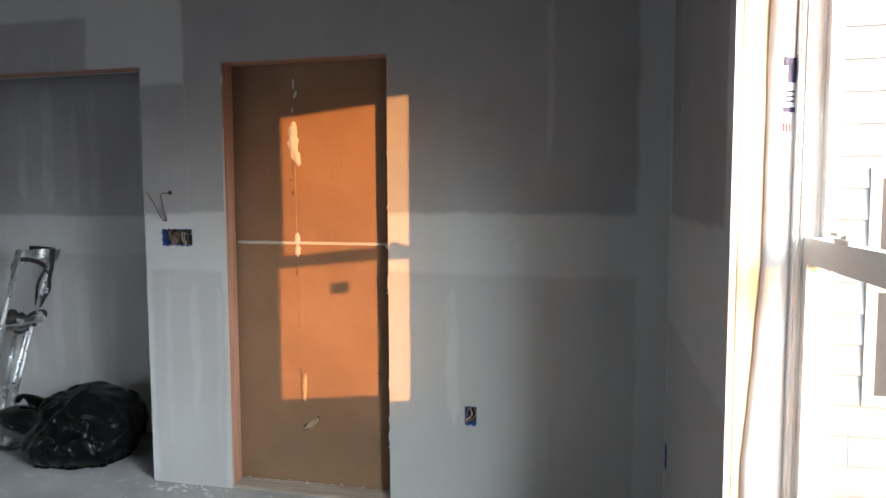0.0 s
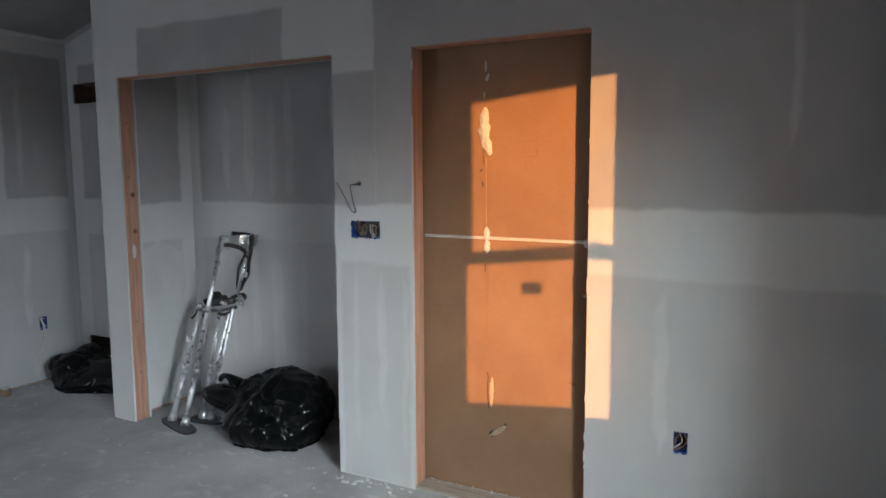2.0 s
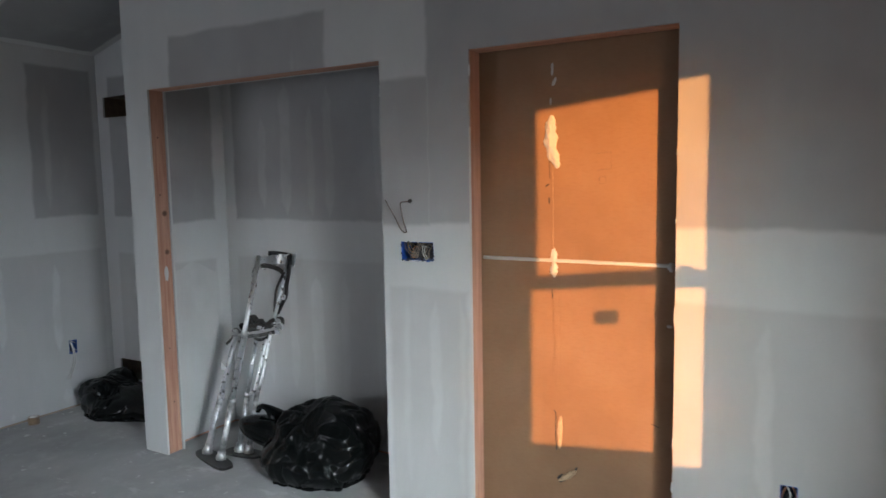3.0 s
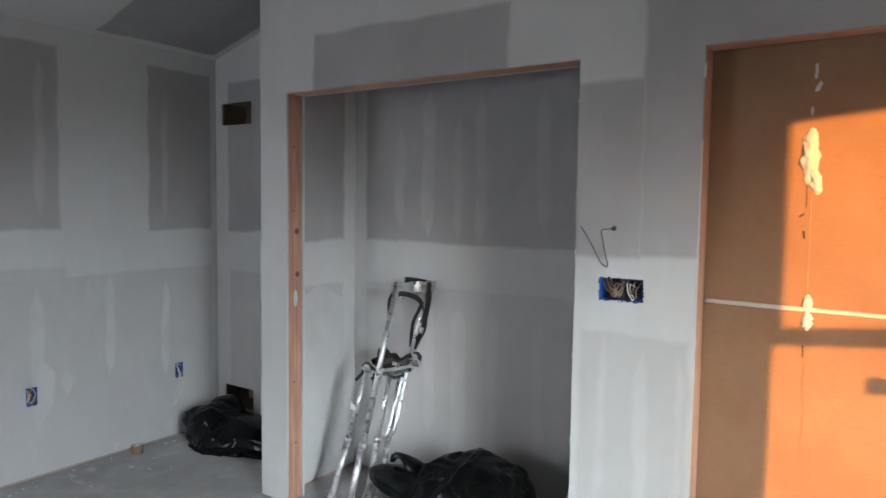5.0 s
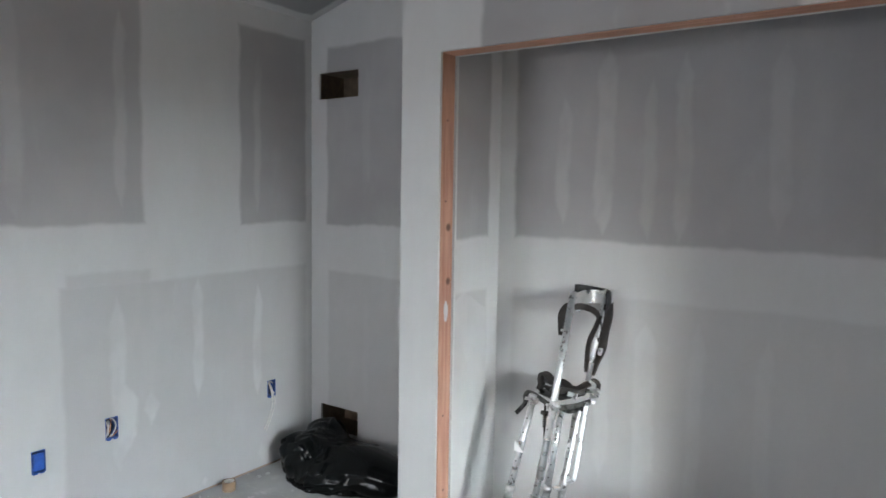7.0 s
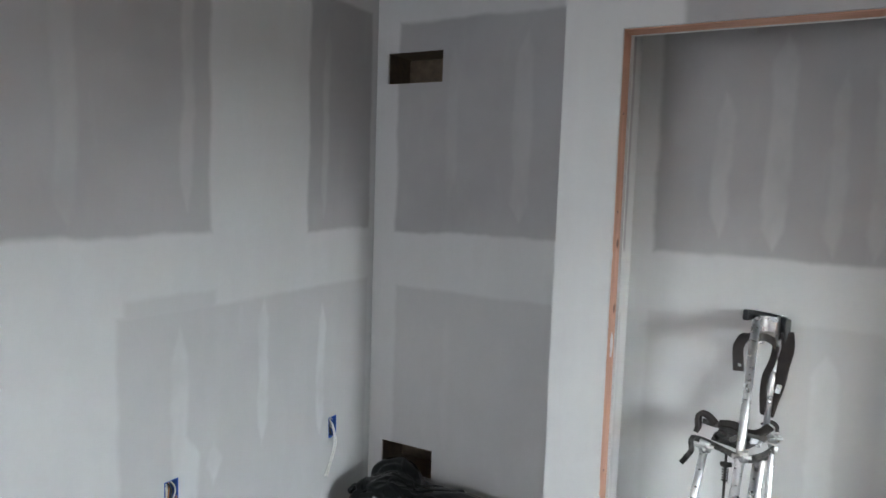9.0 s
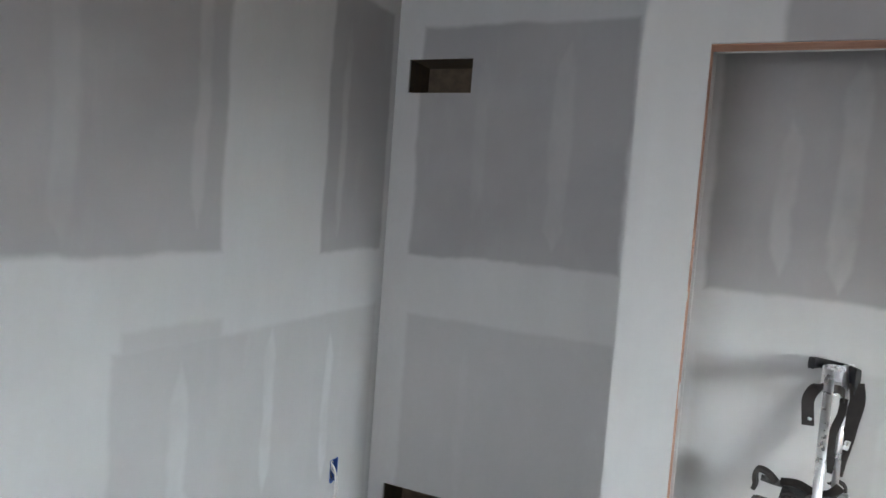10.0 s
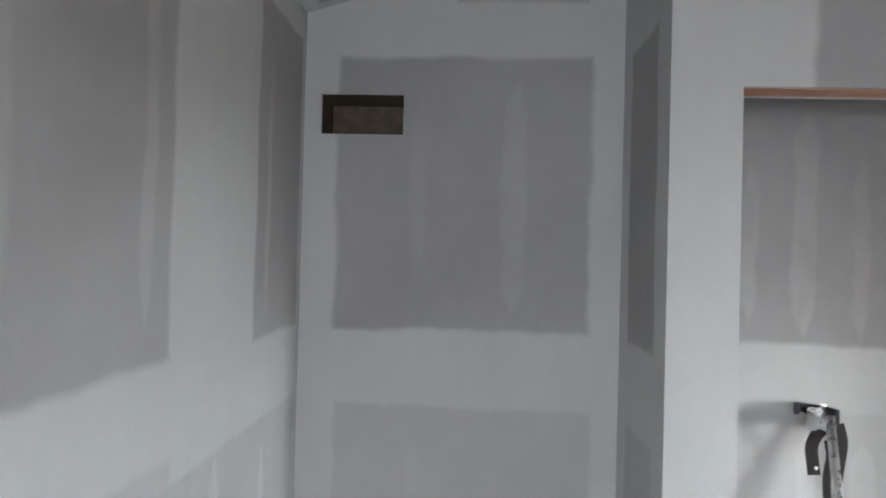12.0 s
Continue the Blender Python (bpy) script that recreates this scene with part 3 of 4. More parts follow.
# ---- electrical boxes ----
def gang_box(x, y, z, turn, w, h, wires, label, seed):
    """An open box set into a wall; its mouth looks along -y before the turn about z."""
    rng = random.Random(seed)
    t = new("electrical_box")
    t.matrix_world = pose(x, y, z, 0, 0, turn)
    tagged(t, label, "outlet box", "open electrical boxes")
    d, k = 0.07, 0.0025
    for name, b in (("side", (-w / 2, -w / 2 + k, -0.001, d, -h / 2, h / 2)), ("side", (w / 2 - k, w / 2, -0.001, d, -h / 2, h / 2)),
                    ("side", (-w / 2 + k, w / 2 - k, -0.001, d, -h / 2, -h / 2 + k)), ("side", (-w / 2 + k, w / 2 - k, -0.001, d, h / 2 - k, h / 2)),
                    ("back", (-w / 2, w / 2, d, d + k, -h / 2, h / 2))):
        bm = bmesh.new()
        box(bm, *b)
        # back coloured black: the shade inside the blue box is in its colour
        part(name, bm, M_BLACK if name == "back" else M_BLUE, t, "", True)
    # ragged rim of compound and blue lugs
    for s in range(max(2, round(w / 0.05))):
        bm = bmesh.new()
        cx = -w / 2 + w * (s + 0.5) / max(2, round(w / 0.05))
        box(bm, cx - 0.008, cx + 0.008, -0.003, 0.006, -h / 2 - 0.004, -h / 2 + 0.005)
        part("lug", bm, M_BLUE, t, "", True)
    for i in range(wires):
        x0 = -w / 2 + w * (i + 0.5) / wires
        a = rng.uniform(-0.016, 0.016)
        pts = [(x0, d - 0.01, h * 0.42), (x0 + a, 0.016, h * 0.30), (x0 + a * 1.5, 0.006, 0.0), (x0 - a, 0.004, -h * 0.36), (x0 - a * 1.8, 0.012, -h * 0.30), (x0 - a, 0.022, h * 0.22), (x0, d - 0.015, h * 0.3)]
        bm = bmesh.new()
        tube(bm, bent(pts, 5), 0.0028, 6)
        part("wire", bm, (M_CABLE, M_BLACK, M_CABLE, M_COPPER, M_BLACK)[(i + seed) % 5], t, ("white insulated wire", "black insulated wire", "white insulated wire", "bare copper wire", "black insulated wire")[(i + seed) % 5], True)
    return t


box_switch = gang_box(1.920, 0.001, 1.247, 0, 0.164, 0.082, 0, "blue four-gang switch box stuffed with looped wires", 1)


def hairpin(t, x, lean, w, top, low, deep, material, label):
    """A wire folded back on itself in the mouth of a box."""
    pts = [(x - lean, 0.055, top * 0.6), (x - lean, deep + 0.012, top), (x - lean * 0.3, deep, (top + low) / 2), (x + lean, deep + 0.002, low + 0.006),
           (x + lean + w / 2, deep, low), (x + lean + w, deep + 0.003, low + 0.007), (x + w * 0.6, deep + 0.004, (top + low) / 2), (x - lean + w, deep + 0.015, top * 0.9), (x - lean + w, 0.055, top * 0.5)]
    bm = bmesh.new()
    tube(bm, bent(pts, 5), 0.0021, 6)
    part("wire", bm, material, t, label, True)


for x, lean, w, top, low, deep, m in ((-0.054, 0.020, 0.011, 0.034, -0.026, 0.005, M_TAN), (-0.046, 0.016, 0.014, 0.026, -0.034, 0.013, M_STRAP), (-0.034, 0.021, 0.008, 0.037, -0.022, 0.003, M_TAN),
                                      (-0.030, -0.004, 0.012, 0.020, -0.032, 0.010, M_COPPER), (-0.024, -0.016, 0.009, 0.030, -0.028, 0.008, M_TAN), (-0.004, -0.013, 0.015, 0.036, -0.030, 0.004, M_TAN),
                                      (0.004, 0.004, 0.010, 0.026, -0.037, 0.014, M_STRAP), (0.016, -0.006, 0.007, 0.034, -0.030, 0.018, M_BLACK), (0.028, 0.009, 0.009, 0.022, -0.036, 0.004, M_CABLE),
                                      (0.040, -0.008, 0.022, 0.030, -0.030, 0.005, M_TAN), (0.045, 0.006, 0.012, 0.012, -0.026, 0.009, M_STRAP), (0.064, -0.005, 0.009, 0.030, -0.030, 0.022, M_BLACK)):
    hairpin(box_switch, x, lean, w, top, low, deep, m, {"dusty_wire": "dusty tan wire", "bare_copper": "bare copper wire", "white_cable": "white insulated wire"}.get(m.name, "dark insulated wire"))
# ragged dried compound round the mouth
rng = random.Random(21)
for i in range(22):
    u = rng.uniform(-0.080, 0.080)
    if i % 3 == 2:
        c = (rng.choice((-0.082, 0.082)), rng.uniform(-0.036, 0.036))
    else:
        c = (u, rng.choice((-0.041, 0.041)))
    bm = bmesh.new()
    bmesh.ops.create_icosphere(bm, subdivisions=2, radius=1.0)
    a, b = rng.uniform(0.003, 0.009), rng.uniform(0.002, 0.004)
    if i % 3 == 2:
        a, b = b, a
    for v in bm.verts:
        k = 1 + 0.5 * noise.noise(v.co * 1.8 + Vector((i * 2.7, 0, 0)))
        v.co = Vector((c[0] + a * v.co.x * k, -0.001 + 0.0035 * v.co.y, c[1] + b * v.co.z * k))
    part("crust", bm, M_MUD if i % 3 == 0 else M_BLACK, box_switch, "ragged crust round the mouth", True)
box_low = gang_box(3.389, 0.001, 0.4545, 0, 0.054, 0.085, 3, "blue outlet box with loose wires near the floor", 2)
box_east = gang_box(XR - 0.001, -0.09, 0.3775, -90, 0.056, 0.095, 3, "blue outlet box with loose wires beside the window", 3)
box_w1 = gang_box(XL - 0.001 + 0.002, 0.29, 0.435, 90, 0.056, 0.094, 2, "blue outlet box with a hanging white cable", 4)
box_w2 = gang_box(XL + 0.001, -0.619, 0.4625, 90, 0.058, 0.099, 4, "blue outlet box packed with cable ends", 5)
box_w3 = gang_box(XL + 0.001, -0.9295, 0.4075, 90, 0.055, 0.095, 0, "blue outlet box with a covered mouth", 6)
for dx, dz, sway in ((-0.018, 0.030, 0.0), (-0.010, 0.022, 0.008)):
    bm = bmesh.new()
    tube(bm, bent([(dx, 0.035, dz + 0.004), (dx - 0.003, -0.004, dz), (dx + 0.002, -0.020, -0.02), (dx + 0.006 + sway, -0.022, -0.075), (dx - 0.002 + sway, -0.015, -0.130), (dx - 0.020 + sway, -0.008, -0.185), (dx - 0.042 + sway, -0.008, -0.218 - sway)], 6), 0.0032, 8)
    part("cable", bm, M_CABLE, box_w1, "white hanging cable", True)
bm = bmesh.new()
box(bm, -0.022, 0.022, -0.003, 0.004, -0.038, 0.036)
bevel(bm, 0.003, 2)
part("cover", bm, M_BLUE, box_w3, "blue plastic cover", True)

# thin control wire out of the pier
t = thing("control_wire", 1.888, 0, 1.466, "thin brown control wire looping out of the wall", "wire")
bm = bmesh.new()
tube(bm, bent([(1.888, 0.004, 1.466), (1.872, -0.012, 1.463), (1.849, -0.016, 1.458), (1.856, -0.020, 1.42), (1.866, -0.018, 1.37), (1.874, -0.014, 1.338), (1.866, -0.012, 1.328), (1.845, -0.014, 1.345), (1.815, -0.016, 1.40), (1.785, -0.014, 1.445), (1.765, -0.012, 1.472)], 6), 0.0027, 8)
part("strand", bm, plain("brown_wire", (0.11, 0.075, 0.06), 0.45, 0.0, 0.3, 60.0), t)
bm = bmesh.new()
bmesh.ops.create_icosphere(bm, subdivisions=3, radius=1.0)
for v in bm.verts:
    v.co = Vector((1.889 + 0.009 * v.co.x, -0.002 + 0.008 * v.co.y, 1.466 + 0.009 * v.co.z)) + 0.002 * noise.noise_vector(v.co * 3)
part("plug", bm, M_STRAP, t, "dark lump of putty")

# ---- duct openings ----
def duct(x0, x1, z0, z1, label):
    t = thing("duct_boot", (x0 + x1) / 2, YB, z0, label, "duct", "duct openings")
    y0, y1, k = YB + 0.002, YB + 0.20, 0.012
    for name, b in (("side", (x0 - k, x0, y0 + BOARD, y1, z0 - k, z1 + k)), ("side", (x1, x1 + k, y0 + BOARD, y1, z0 - k, z1 + k)),
                    ("side", (x0, x1, y0 + BOARD, y1, z0 - k, z0)), ("side", (x0, x1, y0 + BOARD, y1, z1, z1 + k)), ("back", (x0 - k, x1 + k, y1, y1 + k, z0 - k, z1 + k))):
        bm = bmesh.new()
        box(bm, *b)
        part(name, bm, M_DUCT, t)


duct(-1.083, -0.785, 2.045, 2.19, "brown lined duct opening high in the wall")
duct(-1.066, -0.778, 0.148, 0.292, "brown lined duct opening above the floor")


# ---- window ----
def window():
    t = thing("window_1", XR + 0.12, (WY0 + WY1) / 2, WZ0, "white vinyl double-hung window in bare framing", "window", kind="structure")
    xa, xb = XR + BOARD + 0.001, 4.333
    for name, y0, y1, z0, z1 in (("jamb_lumber", WY1 + 0.001, WY1 + 0.039, WZ0 - 0.04, WZ1 + 0.04), ("jamb_lumber", WY0 - 0.039, WY0 - 0.001, WZ0 - 0.04, WZ1 + 0.04),
                                 ("head_lumber", WY0 - 0.001, WY1 + 0.001, WZ1 + 0.001, WZ1 + 0.039), ("sill_lumber", WY0 - 0.001, WY1 + 0.001, WZ0 - 0.039, WZ0 - 0.001)):
        bm = bmesh.new()
        lumber(bm, xa, xb, y0, y1, z0, z1)
        part(name, bm, M_PINE, t, "pale softwood stud with knots")
    fx0, fx1, e = 4.342, 4.425, 0.0
    y0, y1, z0, z1, w = WY0 + e, WY1 - e, WZ0 + e, WZ1 - e, 0.032
    for a in ((fx0, fx1, y1 - w, y1, z0, z1), (fx0, fx1, y0, y0 + w, z0, z1), (fx0, fx1, y0 + w, y1 - w, z1 - w, z1), (fx0, fx1, y0 + w, y1 - w, z0, z0 + w)):
        bm = bmesh.new()
        box(bm, *a)
        bevel(bm, 0.004, 2)
        part("window_frame", bm, M_VINYL, t)
    # stepped tracks on the jambs
    for yy in (y1 - w - 0.006, y0 + w):
        for x0 in (4.354, 4.384, 4.412):
            bm = bmesh.new()
            box(bm, x0, x0 + 0.004, yy, yy + 0.006, z0 + w, z1 - w)
            part("track", bm, M_VINYL, t)
    gy0, gy1 = -2.353, -1.468
    for name, x0, x1, zb, zt in (("upper_sash", 4.389, 4.409, 1.300, z1 - w - 0.001), ("lower_sash", 4.359, 4.382, z0 + w + 0.001, 1.356)):
        bm = bmesh.new()
        sy0, sy1 = y0 + w + 0.007, y1 - w - 0.007
        ga, gb = zb + (0.05 if name == "upper_sash" else 0.085), zt - (0.075 if name == "upper_sash" else 0.052)
        for a in ((x0, x1, sy0, gy0, zb, zt), (x0, x1, gy1, sy1, zb, zt), (x0, x1, gy0, gy1, zb, ga), (x0, x1, gy0, gy1, gb, zt)):
            box(bm, *a)
        s = part(name, bm, M_VINYL, t)
        bm = bmesh.new()
        box(bm, (x0 + x1) / 2 - 0.002, (x0 + x1) / 2 + 0.002, gy0, gy1, ga, gb)
        p = part("pane", bm, M_GLASS, s, "clear glass pane")
        p.visible_shadow = False
    bm = bmesh.new()
    box(bm, 4.36, 4.383, -1.698, -1.618, 1.356, 1.365)
    box(bm, 4.362, 4.377, -1.678, -1.648, 1.365, 1.375)
    box(bm, 4.35, 4.369, -1.673, -1.633, 1.369, 1.377)
    bevel(bm, 0.002, 1)
    part("sash_lock", bm, M_VINYL, t)
    bm = bmesh.new()
    box(bm, 4.3665, 4.3672, -1.998, -1.878, 1.148, 1.204)
    part("sticker", bm, M_WRAP, t, "small white sticker on the pane")
    # house wrap folded into the opening
    bm = bmesh.new()
    rows = []
    for j in range(49):
        z = WZ0 + 0.01 + (WZ1 - WZ0 - 0.02) * j / 48
        low = max(0.0, min(1.0, (1.36 - z) / 0.5))
        xl = 4.289 - 0.030 * low ** 1.4 + 0.0022 * noise.noise(Vector((z * 9, 0, 0)))
        row = []
        for i in range(9):
            u = i / 8
            x = xl + (4.348 - xl) * u
            y = WY1 - 0.004 - (0.016 + 0.010 * noise.noise(Vector((z * 3, 4, 0)))) * math.sin(math.pi * min(1, u * 1.1)) ** 0.8
            row.append(bm.verts.new((x, y, z)))
        rows.append(row)
    for a, b in zip(rows, rows[1:]):
        for i in range(8):
            bm.faces.new((a[i], a[i + 1], b[i + 1], b[i])).smooth = True
    wrap = part("house_wrap", bm, M_WRAP, t, "white printed house wrap folded into the opening")
    so = wrap.modifiers.new("thick", 'SOLIDIFY')
    so.thickness = 0.0012
    M_INK, M_RED = plain("navy_print", (0.03, 0.035, 0.09), 0.6), plain("red_print", (0.35, 0.03, 0.03), 0.6)
    for name, x0, x1, z0p, z1p, m in (("logo_block", 4.324, 4.342, 1.672, 1.722, M_INK), ("logo_block", 4.315, 4.324, 1.705, 1.724, M_INK), ("print_bar", 4.32, 4.34, 1.652, 1.656, M_INK), ("print_bar", 4.32, 4.34, 1.642, 1.646, M_INK),
                                  ("print_bar", 4.32, 4.34, 1.632, 1.636, M_INK), ("print_bar", 4.316, 4.342, 1.612, 1.622, M_INK), ("print_bar", 4.317, 4.321, 1.572, 1.590, M_RED), ("print_bar", 4.323, 4.327, 1.570, 1.590, M_RED), ("print_bar", 4.33, 4.333, 1.572, 1.588, M_RED)):
        bm = bmesh.new()
        for j in range(3):
            for i in range(5):
                x, z = x0 + (x1 - x0) * i / 4, z0p + (z1p - z0p) * j / 2
                u = (x - 4.289) / (4.348 - 4.289)
                y = WY1 - 0.0055 - (0.016 + 0.010 * noise.noise(Vector((z * 3, 4, 0)))) * math.sin(math.pi * min(1, max(0, u) * 1.1)) ** 0.8
                bm.verts.new((x, y, z))
        bm.verts.ensure_lookup_table()
        for j in range(2):
            for i in range(4):
                bm.faces.new([bm.verts[k] for k in (j * 5 + i, j * 5 + i + 1, j * 5 + i + 6, j * 5 + i + 5)])
        part(name, bm, m, wrap, "dark printed shape")
    return t


window()


# ---- the wing seen through the window ----
house = thing("neighbouring_house", 7, 1.9, -1.4, "sunlit house wing clad in pale lap siding", "house")
bm = bmesh.new()
box(bm, 4.42, 10.0, 1.93, 2.1, -1.4, 4.4)
part("wall", bm, M_SIDING, house)
nx0, nx1, nz0, nz1 = 5.68, 6.62, 0.14, 1.55
def lap(x0, x1, z0):
    bm = bmesh.new()
    v = [bm.verts.new(p) for p in ((x0, 1.898, z0), (x1, 1.898, z0), (x1, 1.93, z0), (x0, 1.93, z0), (x0, 1.916, z0 + 0.205), (x1, 1.916, z0 + 0.205), (x1, 1.93, z0 + 0.205), (x0, 1.93, z0 + 0.205))]
    for f in ((0, 3, 2, 1), (4, 5, 6, 7), (0, 1, 5, 4), (1, 2, 6, 5), (2, 3, 7, 6), (3, 0, 4, 7)):
        bm.faces.new([v[i] for i in f])
    part("siding_board", bm, M_SIDING, house)


for i in range(28):
    z = -1.352 + 0.203 * i
    cut = 5.55 + 0.23 * ((i * 7) % 5)
    if nz0 - 0.2 < z < nz1:
        lap(4.42, nx0 - 0.06, z)
        lap(nx1 + 0.06, 10.0, z)
    else:
        lap(4.42, cut, z)
        lap(cut + 0.003, 10.0, z)
bm = bmesh.new()
for a in ((nx0 - 0.065, nx0, nz0 - 0.065, nz1 + 0.065), (nx1, nx1 + 0.065, nz0 - 0.065, nz1 + 0.065), (nx0, nx1, nz1, nz1 + 0.065), (nx0, nx1, nz0 - 0.065, nz0), (nx0, nx1, 0.82, 0.87)):
    box(bm, a[0], a[1], 1.885, 1.925, a[2], a[3])
win = part("window", bm, M_VINYL, house, "white window casing")
bm = bmesh.new()
box(bm, nx0, nx1, 1.912, 1.918, nz0, nz1)
part("pane", bm, plain("dark_window_pane", (0.10, 0.11, 0.12), 0.08, 0.0, 0.05), win, "reflecting window pane")
bm = bmesh.new()
v = [bm.verts.new(p) for p in ((4.3, 1.55, 4.35), (10.2, 1.55, 4.35), (10.2, 3.6, 5.4), (4.3, 3.6, 5.4), (4.3, 1.55, 4.43), (10.2, 1.55, 4.43), (10.2, 3.6, 5.48), (4.3, 3.6, 5.48))]
for f in ((0, 3, 2, 1), (4, 5, 6, 7), (0, 1, 5, 4), (1, 2, 6, 5), (2, 3, 7, 6), (3, 0, 4, 7)):
    bm.faces.new([v[i] for i in f])
part("roof", bm, plain("grey_shingles", (0.09, 0.09, 0.09), 0.9), house)


# ---- drywall stilts ----
def curved_bar(bm, pts, width, thick, up):
    """A flat bar through the points, its broad side along up."""
    pts = [Vector(p) for p in pts]
    rings = []
    for i, p in enumerate(pts):
        d = (pts[min(i + 1, len(pts) - 1)] - pts[max(i - 1, 0)]).normalized()
        u = (Vector(up) - d * d.dot(Vector(up))).normalized()
        s = d.cross(u)
        rings.append([bm.verts.new(p + u * a * width / 2 + s * b * thick / 2) for a, b in ((1, 1), (1, -1), (-1, -1), (-1, 1))])
    for a, b in zip(rings, rings[1:]):
        for k in range(4):
            bm.faces.new((a[k], a[(k + 1) % 4], b[(k + 1) % 4], b[k]))
    bm.faces.new(list(reversed(rings[0])))
    bm.faces.new(rings[-1])


def foot(t, cx, cy, length, turn):
    bm = bmesh.new()
    c, s = math.cos(turn), math.sin(turn)
    ring = []
    for z in (0.0, 0.014):
        r = []
        for k in range(28):
            a = k * math.tau / 28
            u = length / 2 * math.copysign(abs(math.cos(a)) ** 0.6, math.cos(a))
            w = 0.052 * math.copysign(abs(math.sin(a)) ** 0.6, math.sin(a))
            r.append(bm.verts.new((cx + u * c - w * s, cy + u * s + w * c, z)))
        ring.append(r)
    for k in range(28):
        bm.faces.new((ring[0][k], ring[0][(k + 1) % 28], ring[1][(k + 1) % 28], ring[1][k]))
    bm.faces.new(ring[1])
    bm.faces.new(list(reversed(ring[0])))
    return part("foot_plate", bm, M_DARK, t, "dark rubber-soled foot plate")


def strut(t, a, b, split, r=0.0125):
    """A telescoping leg: a wider, dusty sleeve below, a bright tube above."""
    a, b = Vector(a), Vector(b)
    m = a.lerp(b, split)
    bm = bmesh.new()
    rod(bm, a, m, r * 1.28, None, 14)
    rod(bm, m - (b - a).normalized() * 0.012, m + (b - a).normalized() * 0.012, r * 1.5, None, 14)
    sl = part("sleeve", bm, M_ALU_DUSTY, t, "dusty aluminium sleeve")
    bm = bmesh.new()
    rod(bm, m, b, r, None, 14)
    part("tube", bm, M_ALU, t, "bright aluminium tube")
    for k in range(5):
        q = m.lerp(b, 0.15 + 0.16 * k)
        bm = bmesh.new()
        rod(bm, q + Vector((0, -r * 0.7, 0)), q + Vector((0, -r * 1.06, 0)), 0.0035, 0.0035, 8)
        part("pin", bm, M_DARK, sl, "small dark adjusting pin")


def clamp(t, p, size=0.024):
    bm = bmesh.new()
    p = Vector(p)
    rod(bm, p + Vector((0, 0, -0.018)), p + Vector((0, 0, 0.018)), size, None, 12)
    rod(bm, p + Vector((-0.03, -0.015, 0)), p + Vector((0.03, -0.015, 0.004)), 0.007, None, 8)
    rod(bm, p + Vector((0, -size, 0)), p + Vector((0, -size - 0.014, 0)), 0.008, 0.006, 8)
    part("clamp", bm, M_ALU_DUSTY, t, "scuffed metal clamp")


M_ALU_DUSTY = plain("dusty_aluminium", (0.62, 0.62, 0.62), 0.40, 0.85, 0.45, 25.0, 0.3)
M_STEEL = plain("scuffed_steel", (0.07, 0.07, 0.066), 0.40, 0.45, 0.7, 45.0, 0.5)


def ankle(t, p, q):
    p, q = Vector(p), Vector(q)
    d = (q - p).normalized()
    bm = bmesh.new()
    rod(bm, p, p + d * 0.05, 0.027, 0.021, 12)
    rod(bm, p + d * 0.012 + Vector((-0.03, 0, 0)), p + d * 0.012 + Vector((0.03, 0, 0)), 0.012, None, 10)
    part("ankle", bm, M_ALU_DUSTY, t, "dusty ankle fitting")


def strip(t, name, pts, width, thick, up, material, label):
    bm = bmesh.new()
    curved_bar(bm, bent([Vector(p) for p in pts], 7), width, thick, up)
    part(name, bm, material, t, label)


def rail(t, pts, r, material, label, name="rail"):
    bm = bmesh.new()
    tube(bm, bent([Vector(p) for p in pts], 6), r, 8)
    part(name, bm, material, t, label)


def coil(t, x, y, z0, z1, r, turns, label):
    bm = bmesh.new()
    n = turns * 10
    tube(bm, [(x + r * math.cos(i * math.tau / 10), y + r * math.sin(i * math.tau / 10), z0 + (z1 - z0) * i / n) for i in range(n + 1)], 0.0018, 5)
    part("spring", bm, M_DARK, t, label)


def plate(t, name, corners, thick, material, label):
    """A flat metal plate with the given outline, thickened away from the room."""
    bm = bmesh.new()
    v = [bm.verts.new(p) for p in corners]
    f = bm.faces.new(v)
    f.normal_update()
    g = bmesh.ops.extrude_face_region(bm, geom=[f])
    bmesh.ops.translate(bm, vec=-f.normal * thick, verts=[q for q in g["geom"] if isinstance(q, bmesh.types.BMVert)])
    part(name, bm, material, t, label)


